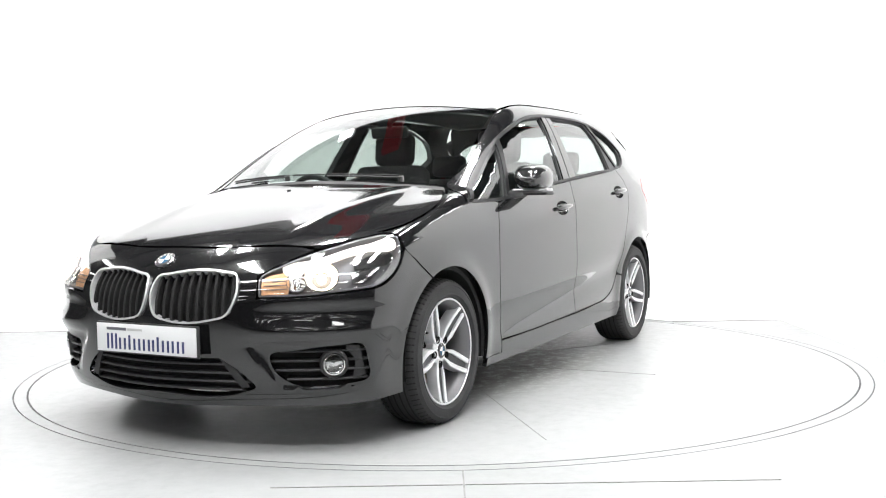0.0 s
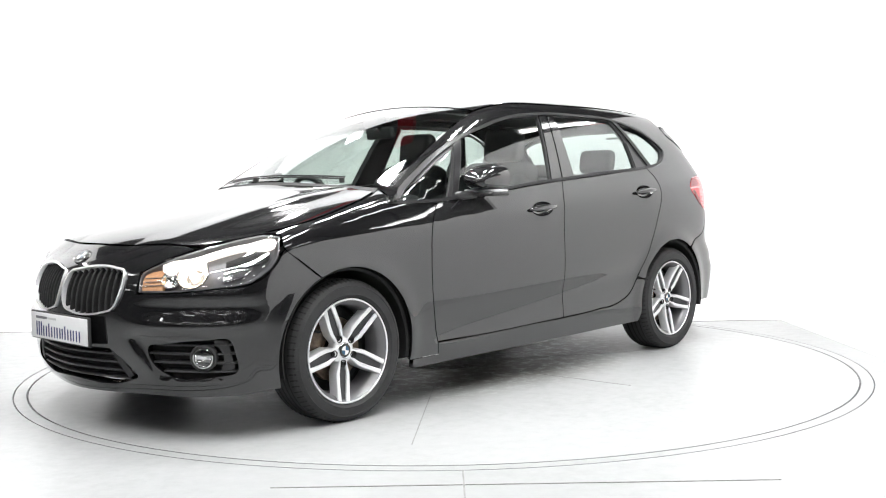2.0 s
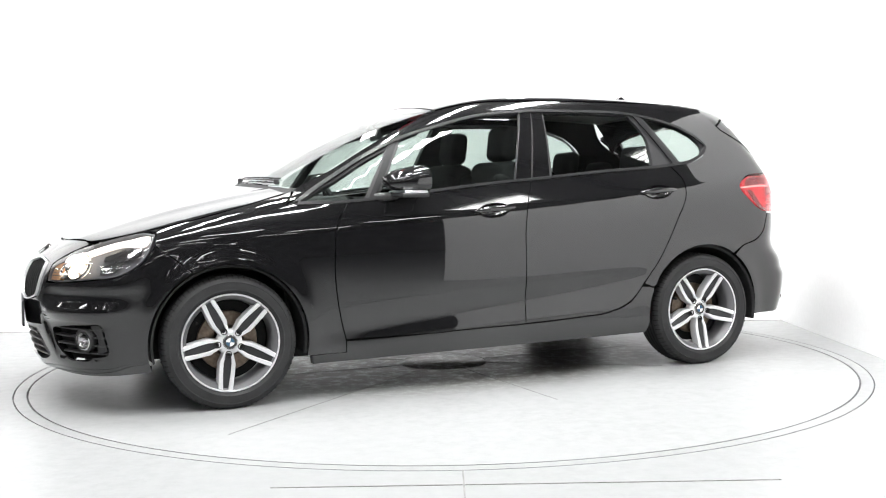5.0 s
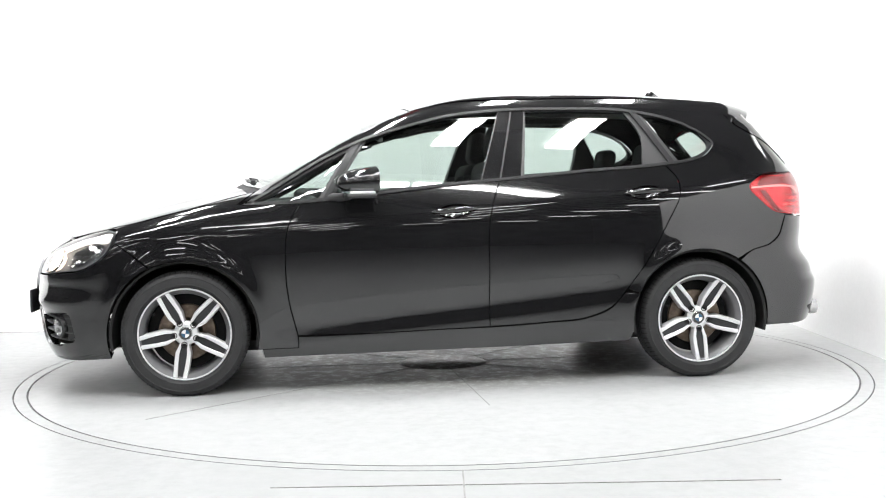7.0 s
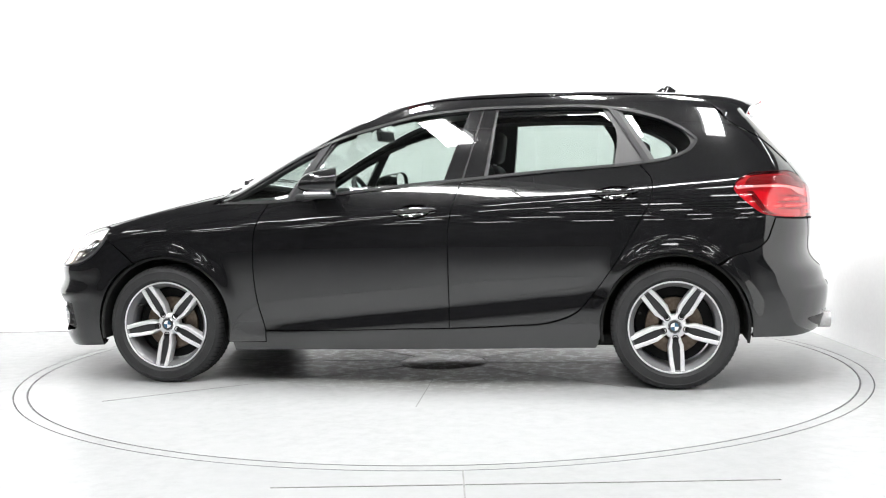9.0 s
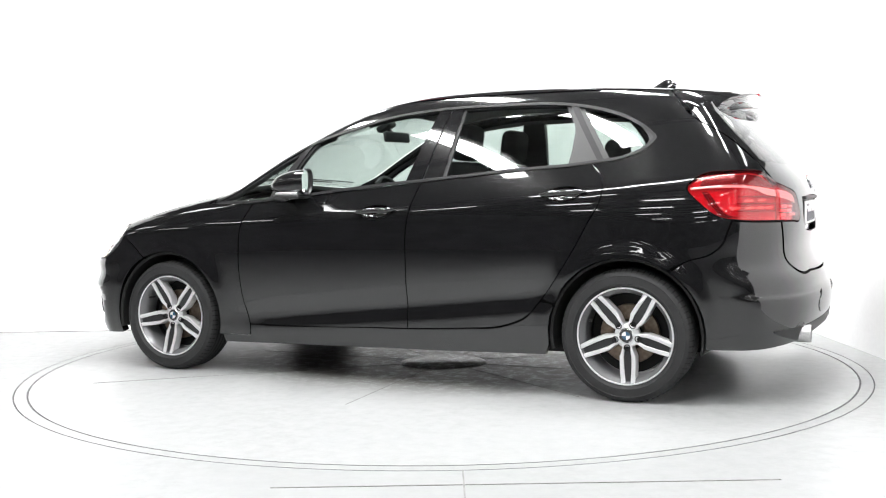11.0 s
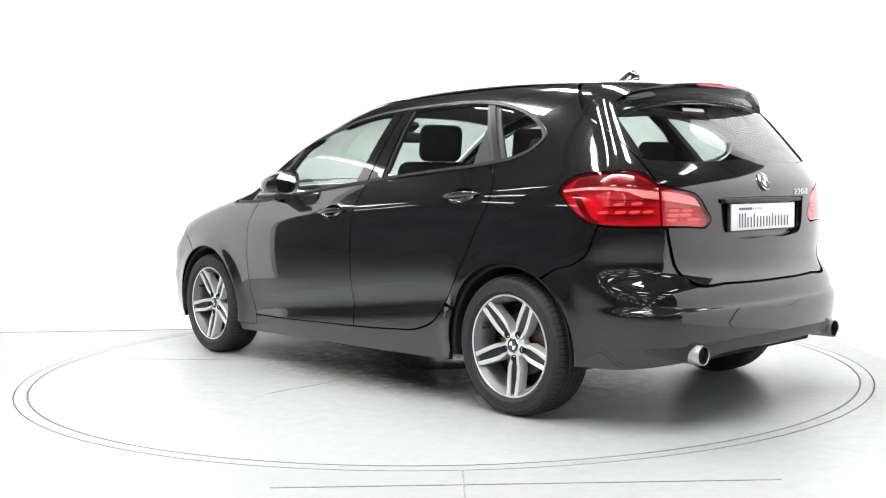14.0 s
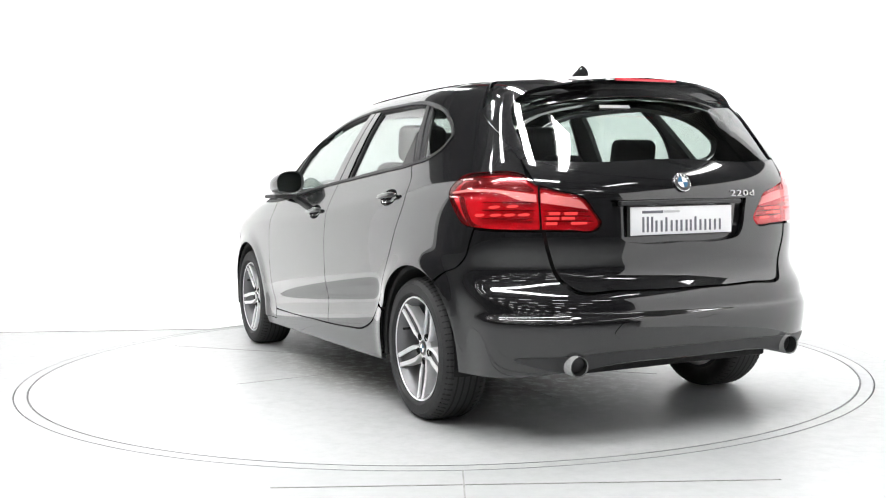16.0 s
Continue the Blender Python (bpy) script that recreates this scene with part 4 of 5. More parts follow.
def build_wheel(y, x, first=None, roll=0.0):
    """A wheel with its outer face towards +z of its own space."""
    out = 1 if y > 0 else -1
    m = pose(x, y, HUB_Z, -90 * out, 0, 0) @ pose(0, 0, 0, 0, 0, roll)
    if first is not None:
        return first, m
    wheel = new("wheel")
    wheel.parent = car
    # tyre: tread, shoulders, side walls with raised rings
    prof = [(0.226, -0.085), (0.231, -0.098), (0.248, -0.106), (0.275, -0.108), (0.297, -0.102), (0.309, -0.090), (0.3145, -0.070), (0.316, -0.03), (0.316, 0.03),
            (0.3145, 0.070), (0.309, 0.088), (0.299, 0.101), (0.288, 0.1055), (0.287, 0.1075), (0.284, 0.1075), (0.283, 0.106), (0.262, 0.109), (0.252, 0.108), (0.251, 0.1095), (0.247, 0.109), (0.246, 0.106), (0.238, 0.100), (0.233, 0.092), (0.226, 0.085)]
    tyre = lathe_part("tyre", prof, 128, None, M_RUBBER, wheel, "black road tyre", smooth=50)
    # tread: darker bands and flush boxes paint the shade of grooves and shoulder notches
    for k, r0 in enumerate((-0.045, -0.015, 0.015, 0.045)):
        lathe_part("groove", [(0.3168, r0 - 0.004), (0.3172, r0), (0.3168, r0 + 0.004), (0.312, r0 + 0.004), (0.312, r0 - 0.004)], 72, None, M_DARK, tyre)
    bm = bmesh.new()
    for i in range(72):
        for s in (1, -1):
            box(bm, (0.010, 0.006, 0.036), pose(0, 0, 0, 0, 0, 5 * i) @ pose(0.3068, 0, s * 0.080, 0, s * -24, 0))
    tagged(part("tread", bm, M_DARK, tyre), kind="stuff")
    # barrel and lip of the rim
    lathe_part("barrel", [(0.2265, 0.086), (0.216, 0.080), (0.208, 0.05), (0.20, -0.02), (0.21, -0.09), (0.226, -0.088)], 72, None, M_GREYRIM, wheel, "dark grey rim barrel")
    lathe_part("rim_lip", [(0.226, 0.086), (0.2320, 0.0935), (0.2305, 0.0975), (0.2245, 0.0970), (0.2232, 0.0945)], 96, None, M_SILVER, wheel, "bright machined rim edge")
    lathe_part("rim_step", [(0.2235, 0.0948), (0.218, 0.086), (0.206, 0.074), (0.200, 0.050), (0.197, -0.02)], 96, None, M_RIMSTEP, wheel, "mid grey painted rim step")
    # five double spokes
    for i in range(5):
        r = pose(0, 0, 0, 0, 0, 90 + 72 * i)
        arms = ((0.030, 0.004, 0.020, 0.060), (0.052, 0.0125, 0.0225, 0.063), (0.078, 0.0150, 0.0300, 0.066), (0.100, 0.0190, 0.0380, 0.069), (0.150, 0.0180, 0.0375, 0.077), (0.195, 0.0145, 0.0350, 0.086), (0.222, 0.0125, 0.0340, 0.0925))
        # grey pocket between the two arms
        grey = bmesh.new()
        rows = [[grey.verts.new(r @ Vector((px, s * (y0 + 0.003), z - d))) for s, d in ((-1, 0.03), (-1, 0.008), (1, 0.008), (1, 0.03))] for px, y0, y1, z in arms[1:]]
        for p, q in zip(rows, rows[1:]):
            for j in range(3):
                grey.faces.new((p[j], q[j], q[j + 1], p[j + 1]))
        bmesh.ops.recalc_face_normals(grey, faces=grey.faces)
        spoke = part("spoke", grey, M_GREYRIM, wheel, "grey spoke with bright machined edges")
        for s in (-1, 1):
            bm = bmesh.new()
            rows = []
            for px, y0, y1, z in arms:
                e = 0.0025
                rows.append([bm.verts.new(r @ Vector((px, s * yy, zz))) for yy, zz in ((y0 - 0.001, z - 0.018), (y0, z - e), (y0 + e, z), (y1 - e, z), (y1, z - e), (y1 + 0.003, z - 0.05))])
            for p, q in zip(rows, rows[1:]):
                for j in range(5):
                    bm.faces.new((p[j], q[j], q[j + 1], p[j + 1]))
            bmesh.ops.recalc_face_normals(bm, faces=bm.faces)
            part("spoke_edge", bm, M_SILVER, spoke, "bright machined spoke edge", smooth=35)
    lathe_part("hub", [(0.062, 0.02), (0.060, 0.052), (0.052, 0.060), (0.038, 0.062), (0.034, 0.058)], 40, None, M_SILVER, wheel, "bright machined hub")
    cap = lathe_part("hub_cap", [(0.034, 0.056), (0.034, 0.064), (0.031, 0.067), (0.0, 0.0685)], 40, None, M_CHROME, wheel, "round hub badge with blue and white quarters")
    lathe_part("badge_ring", [(0.030, 0.0675), (0.0295, 0.0695), (0.021, 0.0702), (0.020, 0.069)], 40, None, M_TRIM, cap, "black ring")
    for q in range(4):
        bm = bmesh.new()
        c = [bm.verts.new((0, 0, 0.0705))] + [bm.verts.new((0.020 * math.cos(radians(90 * q + 18 * j)), 0.020 * math.sin(radians(90 * q + 18 * j)), 0.0705)) for j in range(6)]
        bm.faces.new(c)
        part("badge_quarter", bm, (M_BLUE, M_WHITE)[q % 2], cap, ("blue", "white")[q % 2] + " badge quarter")
    for i in range(5):
        a = radians(90 + 72 * i)
        lathe_part("wheel_bolt", [(0.0, 0.052), (0.0085, 0.052), (0.0085, 0.040), (0.0125, 0.040), (0.0125, 0.056), (0.016, 0.058), (0.016, 0.03)], 12, pose(0.058 * math.cos(a), 0.058 * math.sin(a), 0.008), M_DARK, wheel, "dark wheel bolt in its well")
    a = radians(-25)
    lathe_part("valve", [(0.006, 0.04), (0.006, 0.082), (0.004, 0.086), (0.0, 0.086)], 10, pose(0.183 * math.cos(a), 0.183 * math.sin(a), 0), M_DARK, wheel, "black valve cap")
    lathe_part("brake_disc", [(0.06, -0.01), (0.075, 0.012), (0.08, -0.002), (0.14, -0.002), (0.143, -0.006), (0.143, -0.022), (0.06, -0.022)], 60, None, M_STEEL, wheel, "rusty steel brake disc")
    lathe_part("back_plate", [(0.0, -0.03), (0.19, -0.03)], 40, None, M_DARK, wheel, "dark brake back plate")
    wheel.matrix_basis = m
    return wheel, m


def build_wheels():
    w, m = build_wheel(0.775, AXLE, roll=-8)
    for y, x, roll in ((0.775, -AXLE, 3.5), (-0.775, AXLE, 20), (-0.775, -AXLE, 41)):
        copy_thing(w, build_wheel(y, x, w, roll)[1])
    for x in (AXLE, -AXLE):
        for s in (1, -1):
            m = pose(x, s * 0.875, HUB_Z, -90 * s)
            prof = [(ARCH_R - 0.002, -0.004), (ARCH_R - 0.014, -0.012), (ARCH_R - 0.006, -0.05), (ARCH_R + 0.005, -0.34), (0.06, -0.34)]
            arc = (radians(-192), radians(12)) if s > 0 else (radians(-12), radians(192))
            mesh_part("arch_liner", *lathe(prof, 40, m, arc), M_DARK, car, "black wheel arch liner", 50)


def build_underbody():
    box_part("floor_pan", (3.0, 1.36, 0.06), pose(0, 0, 0.22), M_DARK, car, "black underbody", bevel=0.02)
    box_part("front_undertray", (0.55, 0.9, 0.04), pose(1.68, 0, 0.215), M_DARK, car, "black underbody", bevel=0.01)
    box_part("rear_undertray", (0.65, 1.0, 0.05), pose(-1.7, 0, 0.29), M_DARK, car, "black underbody", bevel=0.01)
    for x in (AXLE, -AXLE):
        lathe_part("axle", [(0.0, -0.7), (0.04, -0.7), (0.04, 0.7), (0.0, 0.7)], 16, pose(x, 0, 0.26, 90), M_DARK, car, "black axle beam")


build_wheels()
build_underbody()


# ---- front: grilles, lamps, badge, plate ----
def bars(loop_points, count, upright, width, lift, name, material, parent, label, along=14):
    """Slats across an opening, each a small bar that follows the skin."""
    loop = smooth_line(loop_points, 0.01)
    axis = 0 if upright else 1
    lo, hi = loop[:, axis].min(), loop[:, axis].max()
    for i in range(count):
        c = lo + (hi - lo) * (i + 0.7) / (count + 0.4)
        cuts = []
        for a, b in zip(loop, np.roll(loop, -1, 0)):
            if (a[axis] - c) * (b[axis] - c) < 0:
                k = (c - a[axis]) / (b[axis] - a[axis])
                cuts.append((a + k * (b - a))[1 - axis])
        if len(cuts) < 2:
            continue
        s = np.linspace(min(cuts) - 0.006, max(cuts) + 0.006, along)
        uz = np.stack([np.full(along, c), s] if upright else [s, np.full(along, c)], -1)
        p = on_ring(uz)
        n = normals(p)
        e = np.array((0.002, 0.0)) if upright else np.array((0.0, 0.002))
        t = on_ring(uz + e) - p
        t = t / np.linalg.norm(t, axis=1)[:, None]
        verts, faces = [], []
        for q, m, w in zip(p, n, t):
            f = q + m * lift
            verts += [f - w * width * 0.5, f + m * 0.003 - w * width * 0.22, f + m * 0.003 + w * width * 0.22, f + w * width * 0.5, f + w * width * 0.5 - m * 0.022, f - w * width * 0.5 - m * 0.022]
        for j in range(along - 1):
            for k in range(6):
                l = (k + 1) % 6
                faces.append((j * 6 + k, (j + 1) * 6 + k, (j + 1) * 6 + l, j * 6 + l))
        bm = bmesh.new()
        vs = [bm.verts.new(v) for v in verts]
        for q in faces:
            bm.faces.new([vs[k] for k in q])
        bmesh.ops.recalc_face_normals(bm, faces=bm.faces)
        part(name, bm, material, parent, label, smooth=35)


def roundel(m, r, parent):
    """The round badge: a chrome rim, a black ring and four quarters."""
    badge = lathe_part("badge", [(r, -0.002), (r, 0.004), (r * 0.95, 0.006), (r * 0.92, 0.0045)], 40, m, M_CHROME, parent, "round chrome-rimmed badge")
    lathe_part("badge_ring", [(r * 0.93, 0.0045), (r * 0.62, 0.0055), (r * 0.60, 0.006)], 40, m, M_TRIM, badge, "black ring")
    for q in range(4):
        bm = bmesh.new()
        rim = [(0, 0)] + [(r * 0.6 * math.cos(radians(90 * q + 15 * j)), r * 0.6 * math.sin(radians(90 * q + 15 * j))) for j in range(7)]
        bm.faces.new([bm.verts.new(m @ Vector((x, y, 0.0062))) for x, y in rim])
        part("badge_quarter", bm, (M_WHITE, M_BLUE)[q % 2], badge, ("white", "blue")[q % 2] + " badge quarter")
    for i in range(5):
        a = radians(30 + 30 * i)
        box_part("badge_mark", (r * 0.12, r * 0.16, 0.001), m @ pose(r * 0.77 * math.cos(a), r * 0.77 * math.sin(a), 0.0062, 0, 0, 30 * i - 60), M_WHITE, badge, bevel=0)


def plate(m, ink):
    """A dealer's show plate; its writing is drawn as plain bars."""
    p = new("number_plate")
    p.parent = car
    tagged(p, "white dealer plate with dark blue print")
    bm = bmesh.new()
    box(bm, (0.522, 0.114, 0.006), m, 0.0025, 2)
    part("plate", bm, M_PLATE, p, smooth=40)
    box_part("plate_holder", (0.535, 0.126, 0.012), m @ pose(0, 0, -0.010), M_TRIM, p, "black plate holder", bevel=0.004)
    x = -0.205
    shapes = ((0.056, 0.062), (0.038, 0.046), (0.020, 0.058), (0.038, 0.046), (0.020, 0.046), (0.034, 0.046), (0.020, 0.058), (0.038, 0.046), (0.020, 0.046), (0.038, 0.046))
    for w, h in shapes:
        strokes = (0.006, w / 2, w - 0.006) if w > 0.05 else (0.006, w - 0.006) if w > 0.03 else (0.009,)
        for dx in strokes:
            box_part("print_bar", (0.0105, h, 0.0012), m @ pose(x + dx, -0.045 + h / 2, 0.0034), ink, p, "dark print", bevel=0.0)
        x += w + 0.0095
    box_part("small_print_bar", (0.105, 0.011, 0.0012), m @ pose(-0.152, 0.036, 0.0034), M_GREYINK, p, "small dark print", bevel=0.0)
    box_part("small_print_bar", (0.080, 0.009, 0.0012), m @ pose(-0.055, 0.036, 0.0034), M_PALEINK, p, "small pale print", bevel=0.0)
    return p



def build_front():
    for side in (0, 1):
        k = mirrored(KIDNEY, U_NOSE) if side else KIDNEY
        g = new("kidney_grille")
        g.parent = car
        tagged(g, "chrome-framed grille with black upright slats")
        line = smooth_line(k, 0.01)
        panel("frame", [inset(line, -0.001), inset(line, 0.0065)], "ring", M_BRIGHT, g, "polished chrome frame", grid=0.01, lift=0.010, rim=0.03, gap=0.0)
        bars(k, 10, True, 0.012, -0.006, "slat", M_DARK, g, "black upright slat")
    side_loops = (SIDE_INTAKE, mirrored(SIDE_INTAKE, U_NOSE))
    lower = new("lower_grille")
    lower.parent = car
    tagged(lower, "black lower grille with thin bright-edged slats")
    bars(INTAKE, 4, False, 0.010, -0.012, "slat", M_TRIM, lower, "black grille slat", along=30)
    for s in (0, 1):
        u = lambda v: 2 * U_NOSE - v if s else v
        # upright struts that part the lower opening
        strut = [(u(2.345), 0.372, 1), (u(2.315), 0.372, 1), (u(2.235), 0.262, 1), (u(2.265), 0.250, 1)]
        panel("strut", [strut], "ring", M_PLASTIC, lower, "black grille strut", grid=0.03, lift=-0.006, rim=0.03, gap=0.0)
        grille = new("side_grille")
        grille.parent = car
        tagged(grille, "black side grille with a round fog lamp")
        bars(side_loops[s], 4, False, 0.009, -0.014, "slat", M_TRIM, grille, "black grille slat")
        cover = [(u(1.905), 0.415), (u(1.858), 0.415, 1), (u(1.835), 0.30, 1), (u(1.885), 0.283, 1), (u(1.875), 0.36)]
        panel("blank_panel", [cover], "ring", M_PLASTIC, grille, "matt black blank panel", grid=0.03, lift=-0.012, rim=0.02, gap=0.0)
        m = place(u(1.945), 0.347, -0.016)
        fog = lathe_part("fog_lamp", [(0.056, -0.02), (0.056, 0.008), (0.052, 0.013), (0.045, 0.012), (0.042, 0.002)], 32, m, M_TRIM, grille, "round fog lamp")
        lathe_part("bright_ring", [(0.043, 0.004), (0.042, 0.014), (0.038, 0.016), (0.036, 0.004)], 32, m, M_CHROME, fog, "bright lamp ring")
        lathe_part("bowl", [(0.037, 0.008), (0.030, -0.002), (0.016, -0.008), (0.0, -0.009)], 32, m, M_REFLECTOR, fog, "bright reflector bowl")
        lathe_part("bulb", [(0.0, 0.006), (0.010, 0.004), (0.012, -0.002), (0.012, -0.008)], 16, m, M_CHROME, fog)
        lathe_part("lens", [(0.0385, 0.012), (0.026, 0.017), (0.0, 0.019)], 32, m, M_LENS, fog, "clear lens")
        # headlamp: housing, bowls, bulb, eyebrow, lens
        lamp = new("headlamp")
        lamp.parent = car
        tagged(lamp, "lit headlamp with an amber inner bowl and clear lens")
        line = [(u(q[0]), *q[1:]) for q in HEADLAMP]
        panel("housing", [line], "ring", M_LAMPBACK, lamp, "grey lamp housing", grid=0.03, lift=-0.040, rim=0.002, gap=0.004)
        rim = smooth_line(line, 0.012)
        panel("surround", [inset(rim, 0.001), inset(rim, 0.006)], "ring", M_LAMPBACK, lamp, "grey lamp surround", grid=0.02, lift=-0.005, rim=0.035, gap=0.0)
        for uu, zz, r, depth, mat, label in ((1.978, 0.690, 0.064, 0.042, M_GLOW, "glowing dipped-beam bowl"), (2.062, 0.672, 0.040, 0.030, M_REFLECTOR, "bright side-lamp bowl")):
            m = place(u(uu), zz, -0.014)
            bowl = lathe_part("bowl", [(r, 0.004), (r * 0.98, -0.001), (r * 0.8, -depth * 0.45), (r * 0.45, -depth * 0.85), (0.0, -depth)], 36, m, mat, lamp, label)
            lathe_part("bulb", [(0.0, -0.002), (r * 0.26, -0.006), (r * 0.3, -depth * 0.9)], 16, m, M_BULB if mat is M_GLOW else M_CHROME, lamp, "glowing bulb" if mat is M_GLOW else "chrome bulb cap")
            lathe_part("bowl_ring", [(r * 1.05, -0.004), (r * 1.05, 0.006), (r * 0.99, 0.008), (r * 0.97, 0.003)], 36, m, M_CHROME, lamp, "chrome bowl ring")
        amber = [(u(2.188), 0.622, 1), (u(2.183), 0.682), (u(2.10), 0.712, 1), (u(2.088), 0.66), (u(2.095), 0.624, 1)]
        panel("indicator", [amber], "ring", M_AMBER, lamp, "amber indicator reflector", grid=0.02, lift=-0.016, rim=0.02, gap=0.0)
        for z in (0.640, 0.656, 0.672):
            rib = [(u(2.178), z, 1), (u(2.098), z + 0.004, 1), (u(2.098), z + 0.007, 1), (u(2.178), z + 0.003, 1)]
            panel("indicator_rib", [rib], "ring", M_LAMPBACK, lamp, "grey reflector rib", grid=0.02, lift=-0.013, rim=0.004, gap=0.0)
        brow = [(u(2.11), 0.716), (u(1.98), 0.757), (u(1.79), 0.808), (u(1.668), 0.815), (u(1.672), 0.795), (u(1.79), 0.787), (u(1.96), 0.742), (u(2.10), 0.700)]
        panel("light_brow", [brow], "ring", M_BROW, lamp, "bright light strip", grid=0.02, lift=-0.012, rim=0.02, gap=0.0)
        fin = [(u(1.86), 0.742, 1), (u(1.70), 0.772), (u(1.695), 0.755), (u(1.86), 0.715, 1)]
        panel("chrome_fin", [fin], "ring", M_CHROME, lamp, "chrome lamp fin", grid=0.02, lift=-0.018, rim=0.02, gap=0.0)
        fin = [(u(1.87), 0.70, 1), (u(1.75), 0.735), (u(1.80), 0.675), (u(1.87), 0.66, 1)]
        panel("reflector", [fin], "ring", M_REFLECTOR, lamp, "bright corner reflector", grid=0.02, lift=-0.03, rim=0.006, gap=0.0)
        panel("lens", [line], "ring", M_LENS, lamp, "clear lens", grid=0.025, lift=-0.001, rim=0.004, gap=0.003)
    roundel(place(U_NOSE, 0.742, 0.003), 0.041, car)
    plate(pose(2.238, 0, 0.440) @ pose(0, 0, 0, 90, 0, 90), M_NAVY)


M_BROW = paint("lit_light_strip", (0.95, 0.93, 0.9), 0.2, emit=(1.0, 0.93, 0.84, 1.0))
build_front()


# ---- rear: lamps, spoiler, plate, exhausts ----
def build_rear():
    for s in (0, 1):
        u = lambda v: 2 * U_TAIL - v if s else v
        for name, line, label in (("tail_lamp", TAILLAMP, "red rear lamp with a pale pink band"), ("tailgate_lamp", HATCHLAMP, "red inner rear lamp with thin light bars")):
            lamp = new(name)
            lamp.parent = car
            tagged(lamp, label)
            pts = [(u(q[0]), *q[1:]) for q in line]
            panel("housing", [pts], "ring", M_RED, lamp, "deep red lamp housing", grid=0.025, lift=-0.022, rim=0.002, gap=0.003)
            panel("lens", [pts], "ring", M_REDLENS, lamp, "glossy red lens", grid=0.02, lift=0.001, rim=0.022, gap=0.003)
            outer = name == "tail_lamp"
            if outer:
                band = [(u(-1.622), 1.004, 1), (u(-1.75), 1.014), (u(-1.88), 1.006), (u(-1.996), 0.988, 1), (u(-1.998), 0.958, 1), (u(-1.94), 0.966), (u(-1.88), 0.992), (u(-1.75), 1.003), (u(-1.625), 0.995, 1)]
                panel("pale_band", [band], "ring", M_PINK, lamp, "pale pink band", grid=0.02, lift=-0.008, rim=0.01, gap=0.0)
                top = [(u(-1.68), 1.048), (u(-1.80), 1.064), (u(-1.93), 1.054), (u(-1.988), 1.010), (u(-1.80), 1.022), (u(-1.66), 1.015)]
                panel("upper_bowl", [top], "ring", M_REDDEEP, lamp, "brownish red upper reflector", grid=0.02, lift=-0.016, rim=0.004, gap=0.0)
                hook = [(u(-1.665), 0.985, 1), (u(-1.690), 0.985, 1), (u(-1.775), 0.872), (u(-1.80), 0.868, 1), (u(-1.745), 0.868), (u(-1.70), 0.92)]
                panel("dark_facet", [hook], "ring", M_REDDEEP, lamp, "dark red facet", grid=0.015, lift=-0.010, rim=0.008, gap=0.0)
                for z in (0.893, 0.926, 0.958):
                    seg = [(u(-1.80), z, 1), (u(-1.99), z - 0.004, 1), (u(-1.99), z, 1), (u(-1.80), z + 0.004, 1)]
                    panel("lamp_rib", [seg], "ring", M_REDDEEP, lamp, "dark red rib", grid=0.02, lift=-0.010, rim=0.008, gap=0.0)
                for a, z in ((-1.79, 0.908), (-1.855, 0.908), (-1.905, 0.908), (-1.915, 0.942), (-1.85, 0.940), (-1.955, 0.908)):
                    seg = ellipse(u(a), z, 0.022, 0.006, 10)
                    panel("light_spot", [seg], "ring", M_REDGLOW, lamp, "bright reflector spot", grid=0.01, lift=-0.009, rim=0.006, gap=0.0, step=0.006)
            else:
                band = [(u(-2.012), 0.992, 1), (u(-2.09), 0.980), (u(-2.155), 0.962, 1), (u(-2.185), 0.925, 1), (u(-2.10), 0.940), (u(-2.012), 0.955, 1)]
                panel("pale_band", [band], "ring", M_PINK, lamp, "pale pink band", grid=0.02, lift=-0.010, rim=0.01, gap=0.0)
                for z, e in ((0.880, -2.205), (0.900, -2.195), (0.920, -2.185)):
                    seg = [(u(-2.025), z, 1), (u(e), z - 0.004, 1), (u(e), z, 1), (u(-2.025), z + 0.004, 1)]
                    panel("lamp_rib", [seg], "ring", M_REDDEEP, lamp, "dark red rib", grid=0.02, lift=-0.008, rim=0.008, gap=0.0)
                for a, z, w in ((-2.05, 0.872, 0.020), (-2.055, 0.892, 0.022), (-2.11, 0.892, 0.024), (-2.12, 0.910, 0.024), (-2.06, 0.911, 0.02), (-2.15, 0.872, 0.03)):
                    seg = [(u(a - w), z - 0.006, 1), (u(a + w), z - 0.006, 1), (u(a + w), z + 0.006, 1), (u(a - w), z + 0.006, 1)]
                    panel("light_bar", [seg], "ring", M_REDGLOW, lamp, "bright light bar", grid=0.02, lift=-0.009, rim=0.006, gap=0.0)
    # niche and plate
    niche = new("plate_niche")
    niche.parent = car
    panel("niche_back", [PLATE_NICHE], "ring", M_BODY, niche, "recessed black plate niche", grid=0.03, lift=-0.030, rim=0.002, gap=-0.01)
    box_part("niche_handle", (0.03, 0.62, 0.018), pose(-2.073, 0, 0.945), M_TRIM, niche, "black tailgate grip", bevel=0.005)
    for y in (-0.15, 0.15):
        box_part("plate_light", (0.012, 0.04, 0.008), pose(-2.084, y, 0.934), M_LENS, niche, bevel=0.002)
    plate(pose(-2.078, 0, 0.872) @ pose(0, 0, 0, 90, 0, -90), M_GREYINK)
    roundel(place(U_TAIL, 1.024, 0.003), 0.041, car)
    # model figures on the tailgate
    data = bpy.data.curves.new("model_figures", "FONT")
    data.body, data.size, data.extrude, data.space_character = "220d", 0.045, 0.002, 1.15
